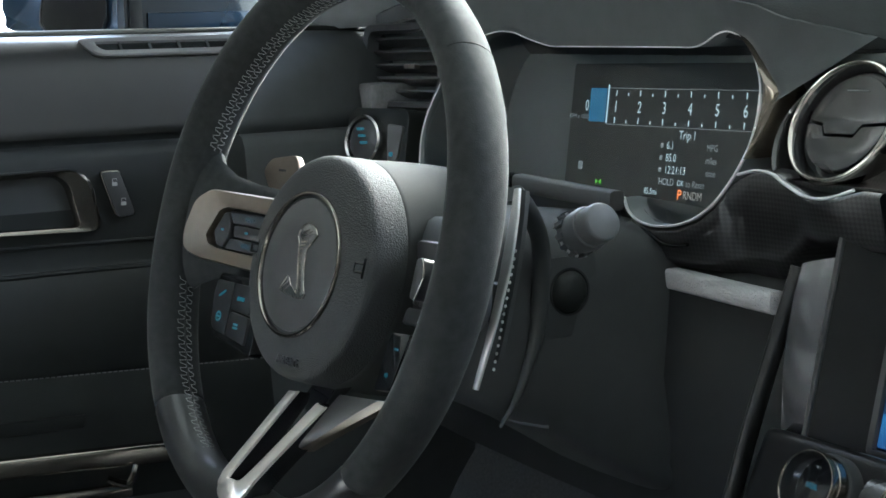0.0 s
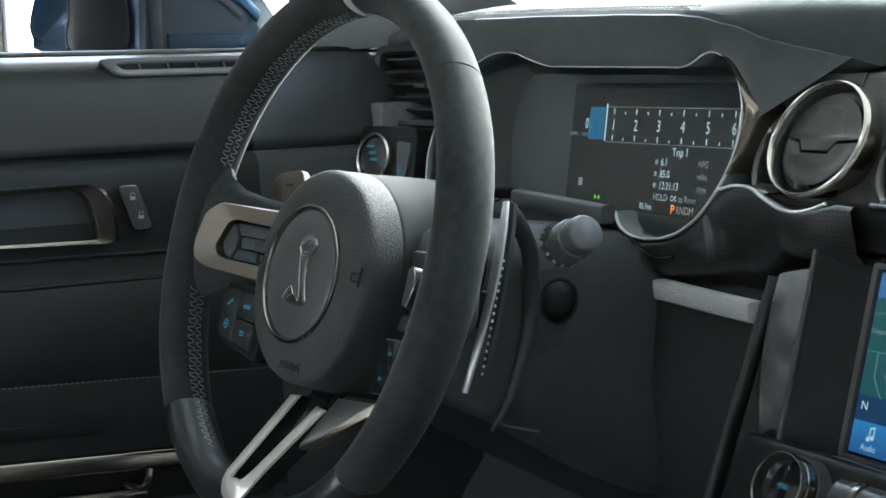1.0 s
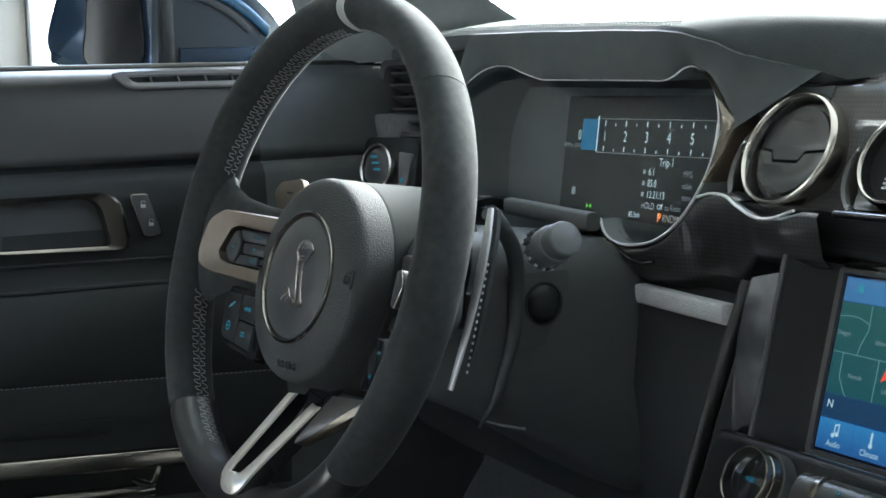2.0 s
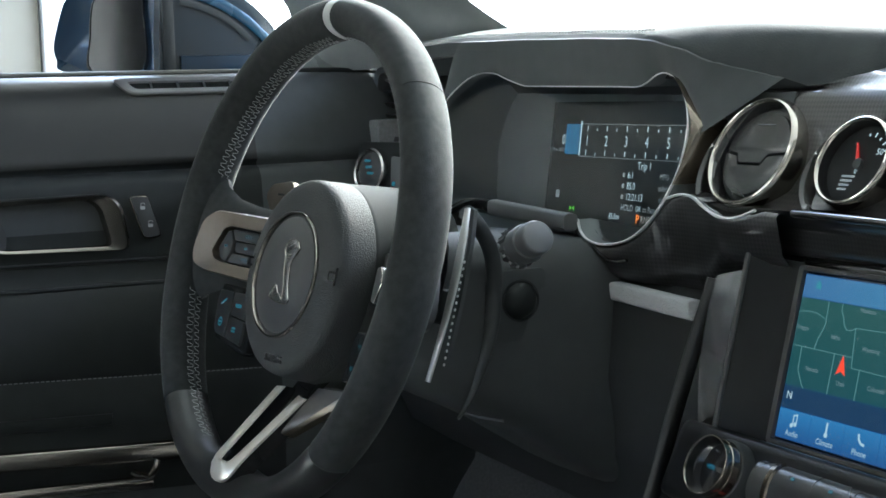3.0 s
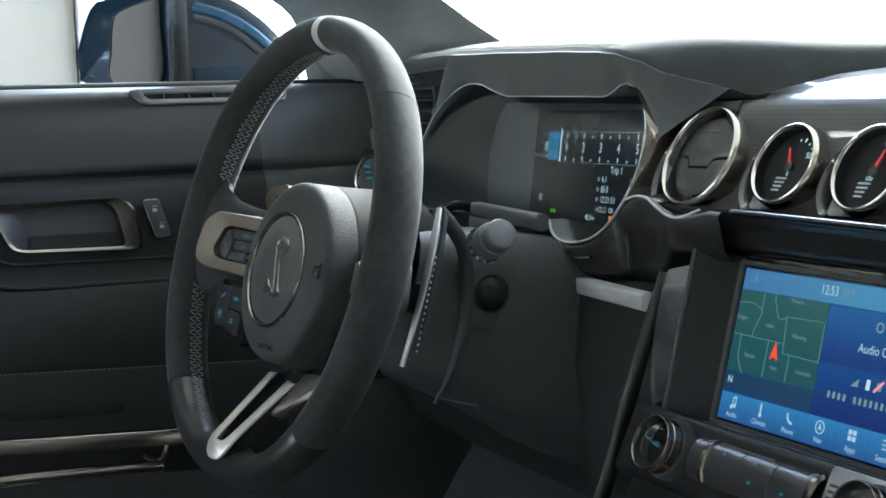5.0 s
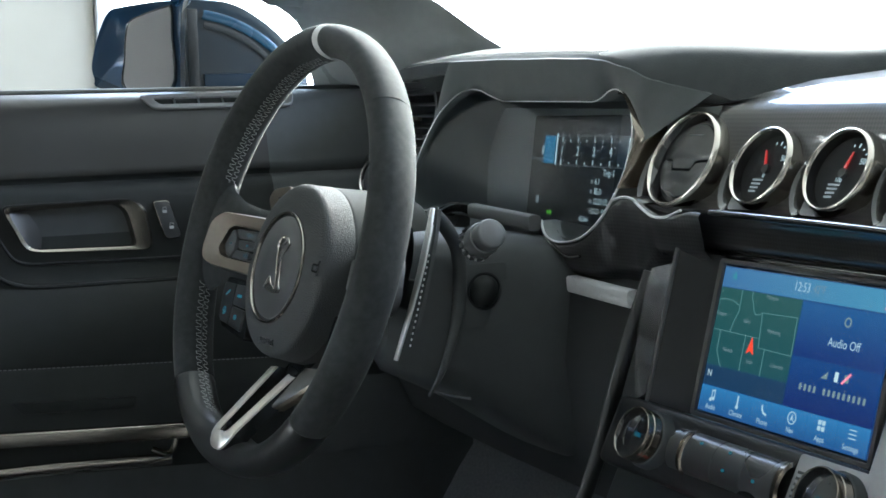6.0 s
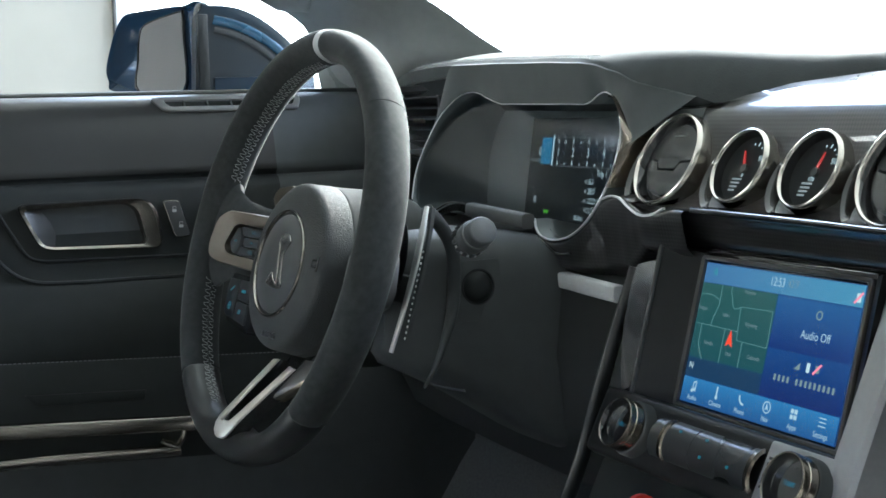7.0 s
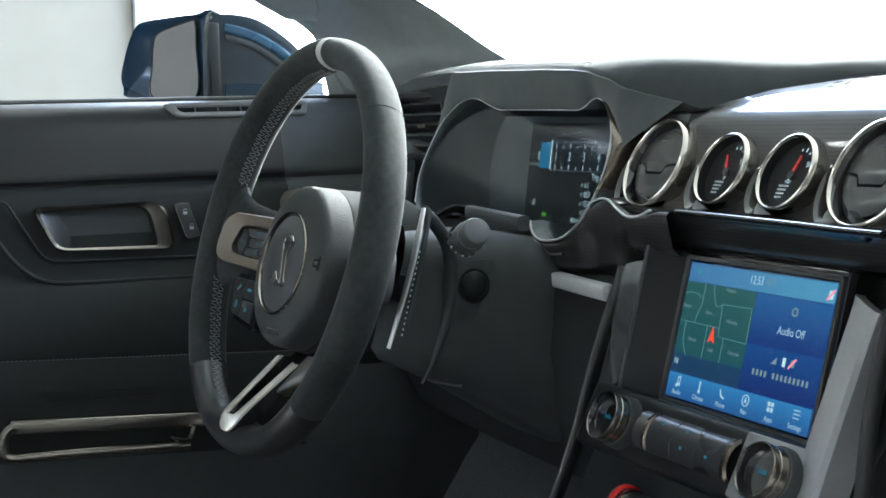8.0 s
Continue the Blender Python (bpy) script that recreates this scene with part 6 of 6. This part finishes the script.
ho = round_corners([(-0.1105, 0.7825), (0.020, 0.7835), (0.032, 0.772), (0.0385, 0.731), (-0.078, 0.7355), (-0.090, 0.740)], 0.010, 4)
hi = round_corners([(-0.1030, 0.7765), (0.000, 0.7785), (0.010, 0.771), (0.0185, 0.7365), (-0.077, 0.7385), (-0.085, 0.742)], 0.007, 4)
hb = part("handle_bezel", ring_plate(dm(HX - 0.002), ho, hi, 0.009, 0.003), DARK_CHROME, door, "warm dark chrome handle surround")
part("pocket_floor", plate(dm(HX - 0.006), ho, 0.004), PLASTIC, hb)
lever_rows = []
for i in range(13):
    t = i / 12
    d = 0.004 - 0.011 * math.sin(t * math.pi / 2) ** 0.8
    lever_rows.append([(HX + d + 0.0015 * math.cos(3.0 * (z - 0.758) / 0.04), -0.104 + 0.052 * t + (0.7785 - z) * 0.42, z) for z in (0.777, 0.770, 0.762, 0.754, 0.746, 0.739)])
part("lever", slab(lever_rows, (-0.002, 0, 0)), LEVER, hb, "cupped dark metal lever", 60)
lk = thing("lock_switch", "black door lock switch with two symbols in a bright frame", "door lock switch", (HX, 0.05, 0.76))
lo = round_corners([(0.0385, 0.7800), (0.0560, 0.7800), (0.0680, 0.7420), (0.0560, 0.7400), (0.0500, 0.7420)], 0.004, 3)
part("frame", plate(dm(HX), lo, 0.003, 0.0006), DARK_CHROME, lk, "thin bright frame")
part("rocker", plate(dm(HX + 0.002), round_corners([(0.0396, 0.7790), (0.0554, 0.7790), (0.0668, 0.7428), (0.0562, 0.7410), (0.0510, 0.7426)], 0.0035, 3), 0.0025, 0.0006), SMOOTH, lk)
for y, z in ((0.0505, 0.7695), (0.0570, 0.7530)):
    part("symbol", merged([plate(dm(HX + 0.0046), rounded(y - 0.0022, z - 0.0022, y + 0.0022, z + 0.0008, 0.0005), 0.0003), sweep([(HX + 0.005, y - 0.0018, z + 0.001), (HX + 0.005, y - 0.0016, z + 0.0036), (HX + 0.005, y + 0.0016, z + 0.0036), (HX + 0.005, y + 0.0018, z + 0.002)], 0.0004, 0.0003, seg=5)]), STRIPE, lk)
# stitched armrest line, grip recess, metal trim below
part("stitching", stitches([(-0.2862, y, 0.6282 - 0.05 * (y + 0.16)) for y in [-0.60 + 0.02 * k for k in range(40)]], 0.003, 0.0016, 0.0005, (0.0006, 0, 0.0002)), STALK, door, "grey armrest stitching")
part("grip_recess", plate(dm(-0.2815), [(-0.115, 0.594), (0.006, 0.588), (0.004, 0.578), (-0.104, 0.582)], 0.0015, 0.0005), DOOR, door)
to = [(-0.1463, 0.5690), (0.10, 0.5545), (0.10, 0.5380), (-0.1535, 0.5540)]
part("trim_strip", plate(dm(-0.281), to, 0.010, 0.003, 3), DARK_CHROME, door, "warm satin metal trim strip")
part("trim_end", sweep(smooth_open([(-0.273, -0.143, 0.5625), (-0.273, -0.1515, 0.556), (-0.273, -0.1545, 0.545), (-0.273, -0.153, 0.534), (-0.2725, -0.146, 0.5288), (-0.2718, -0.130, 0.5285)], 5), 0.006, 0.0042, seg=10, up=(1, 0, 0), power=3), DARK_CHROME, door, "metal end of the door pull")
part("pull_lip", sweep(smooth_open([(-0.272, -0.140, 0.5285), (-0.271, -0.10, 0.5285), (-0.271, -0.04, 0.5265), (-0.271, 0.015, 0.524), (-0.272, 0.036, 0.5235)], 4), 0.006, 0.0045, seg=10, up=(1, 0, 0), power=3), DARK_CHROME, door, "metal lip of the door pull")
part("pull_clip", sweep(smooth_open([(-0.266, 0.016, 0.5365), (-0.264, 0.024, 0.5325), (-0.264, 0.032, 0.530), (-0.266, 0.038, 0.536), (-0.268, 0.041, 0.543)], 4), 0.003, 0.003, seg=8, up=(1, 0, 0)), DARK_CHROME, door, "small bright clip")
part("pull_floor", plate(dm(-0.289), [(-0.150, 0.556), (0.10, 0.541), (0.10, 0.52), (-0.146, 0.526)], 0.005), GLOSS, door)

# ---- windscreen pillar ----
pil = thing("windscreen_pillar", "dark grey trimmed windscreen pillar", "pillar trim", (-0.38, 0.3, 0.9))
OUT = [(-0.425, 0.2585, 0.888), (-0.425, 0.2530, 0.915), (-0.425, 0.2395, 0.9655), (-0.421, 0.1720, 1.007), (-0.40, 0.03, 1.085), (-0.36, -0.15, 1.14)]
INN = [(-0.315, 0.500, 0.895), (-0.302, 0.442, 0.926), (-0.298, 0.405, 0.946), (-0.280, 0.314, 0.9965), (-0.23, 0.10, 1.09), (-0.17, -0.10, 1.14)]
oo, ii = smooth_open(OUT, 5), smooth_open(INN, 5)
rows = []
for a, b in zip(oo, ii):
    row = []
    for k in range(9):
        t = k / 8
        p = a.lerp(b, t)
        bulge = math.sin(math.pi * t) * 0.016
        ridge = 0.014 * math.exp(-((t - 0.62) / 0.11) ** 2)
        row.append(p + Vector((0.75, -0.55, 0.15)).normalized() * (bulge + ridge))
    rows.append(row)
part("trim", slab(rows, (-0.009, 0.007, 0)), PILLAR, pil, "dark grey textured pillar trim", 50)
cap = []
for i, (a, b) in enumerate(zip(oo[12:], ii[12:])):
    row = []
    f = min(1.0, 0.35 + 0.18 * i)
    for k in range(9):
        t = -0.04 + 0.50 * min(1.0, f * 1.0) * k / 8
        p = a.lerp(b, t)
        row.append(p + Vector((0.75, -0.55, 0.15)).normalized() * (math.sin(math.pi * max(t, 0)) * 0.016 + 0.014 - 0.010 * (k / 8) ** 4))
    cap.append(row)
part("upper_cover", slab(cap, (-0.007, 0.006, 0)), PILLAR, pil, "overlapping upper pillar cover", 50)

# ---- outside mirror ----
mir = thing("door_mirror", "dark blue outside mirror with a wide glass", "door mirror", (-0.6, 0.16, 0.9))
MO = [(-0.6417, 0.0503, 0.9268), (-0.6399, 0.0525, 0.9118), (-0.6366, 0.0567, 0.900), (-0.6013, 0.1007, 0.8976), (-0.5601, 0.1521, 0.8956), (-0.5569, 0.1561, 0.9992), (-0.5749, 0.1336, 1.0019), (-0.5923, 0.1119, 1.0005), (-0.615, 0.0836, 0.9967), (-0.6249, 0.0712, 0.992), (-0.632, 0.0624, 0.9757), (-0.6375, 0.0555, 0.9524)]
MG = [(-0.6263, 0.0695, 0.8995), (-0.6259, 0.07, 0.9382), (-0.6235, 0.073, 0.965), (-0.6184, 0.0793, 0.9782), (-0.6029, 0.0987, 0.9858), (-0.5797, 0.1275, 0.9929), (-0.5748, 0.1337, 0.9912), (-0.5744, 0.1343, 0.9619), (-0.5773, 0.1305, 0.8975)]
face = smooth_closed(MO, 4)
mc = sum(face, Vector()) / len(face)
fwd = Vector((-0.78, 0.626, 0)).normalized()
rows = []
for p in face:
    d = p - mc
    rows.append([mc + d * k + fwd * f for k, f in ((0.02, 0.004), (0.86, 0.0045), (0.93, 0.002), (0.985, 0.0005), (1.0, 0.004), (1.03, 0.02), (1.03, 0.05), (0.96, 0.09), (0.72, 0.13), (0.10, 0.15))])
part("housing", grid_mesh(rows, closed_u=True), BLUE_PAINT, mir, "glossy dark blue mirror housing", 60)
glass_line = [Vector((-0.576 + (p.x + 0.576) * 0.74, 0.132 + (p.y - 0.132) * 0.74, p.z)) for p in smooth_closed(MG, 4)]
gc = sum(glass_line, Vector()) / len(glass_line)
part("glass_frame", grid_mesh([[gc + (p - gc) * k + fwd * f for k, f in ((1.07, 0.004), (1.05, -0.0012), (1.01, -0.0016), (0.985, 0.001))] for p in glass_line], closed_u=True), GLOSS, mir, "black edge of the mirror glass")
bm = bmesh.new()
bm.faces.new([bm.verts.new(p) for p in glass_line])
part("glass", bm, MIRROR, mir, "mirror glass")
sail_line = [(0.121, 0.884), (0.123, 0.940), (0.1287, 0.9928), (0.1424, 0.9950), (0.1699, 0.9930), (0.1929, 0.9854), (0.2192, 0.9687), (0.2409, 0.9492), (0.2534, 0.9328), (0.2617, 0.9163), (0.272, 0.884)]
SA = Matrix(((0, 0, 1, -0.475), (1, 0, 0, 0), (0, 1, 0, 0), (0, 0, 0, 1)))
arm = part("arm", plate(SA @ Matrix.Translation((0, 0, -0.02)), [tuple(p)[:2] for p in smooth_open([(y, z, 0) for y, z in sail_line], 3)], 0.020, 0.003), SAIL, mir, "dark blue mirror arm")
band = [tuple(p)[:2] for p in smooth_open([(0.147, 0.983, 0), (0.170, 0.9775, 0), (0.193, 0.9685, 0), (0.2192, 0.9520, 0), (0.2409, 0.932, 0)], 4)]
part("arm_band", slab([[(-0.4735, y, z), (-0.4715, y - 0.002, z - 0.0055), (-0.4725, y - 0.004, z - 0.0105)] for y, z in band], (-0.003, 0, 0)), BLUE_TRIM, arm, "blue band with a sky reflection in its colour")
part("arm_post", block(FLAT, -0.476, 0.1255, 0.886, -0.470, 0.1380, 0.984, 0.002), PLASTIC, arm, "dark grey post")
# solid strip standing in for a grey reflection on the glossy arm
part("arm_reflection", sweep(smooth_open([(-0.473, y, z) for y, z in ((0.1455, 0.966), (0.170, 0.960), (0.198, 0.946), (0.220, 0.927))], 4), 0.0005, 0.0036, seg=8, up=(0, 0.5, 0.8)), PLASTIC, arm, "grey band drawn for a reflection on the arm")
part("arm_sill", block(FLAT, -0.477, 0.143, 0.886, -0.471, 0.266, 0.911, 0.002), BLUE_PAINT, arm)

# ---- column release lever ----
lever = thing("column_lever", "small grey lever under the steering column", "lever", (0.097, 0.177, 0.637))
part("blade", sweep([(0.085, 0.170, 0.6385), (0.0974, 0.177, 0.6365), (0.108, 0.190, 0.634)], 0.004, 0.0022, seg=10, power=3), STALK, lever)
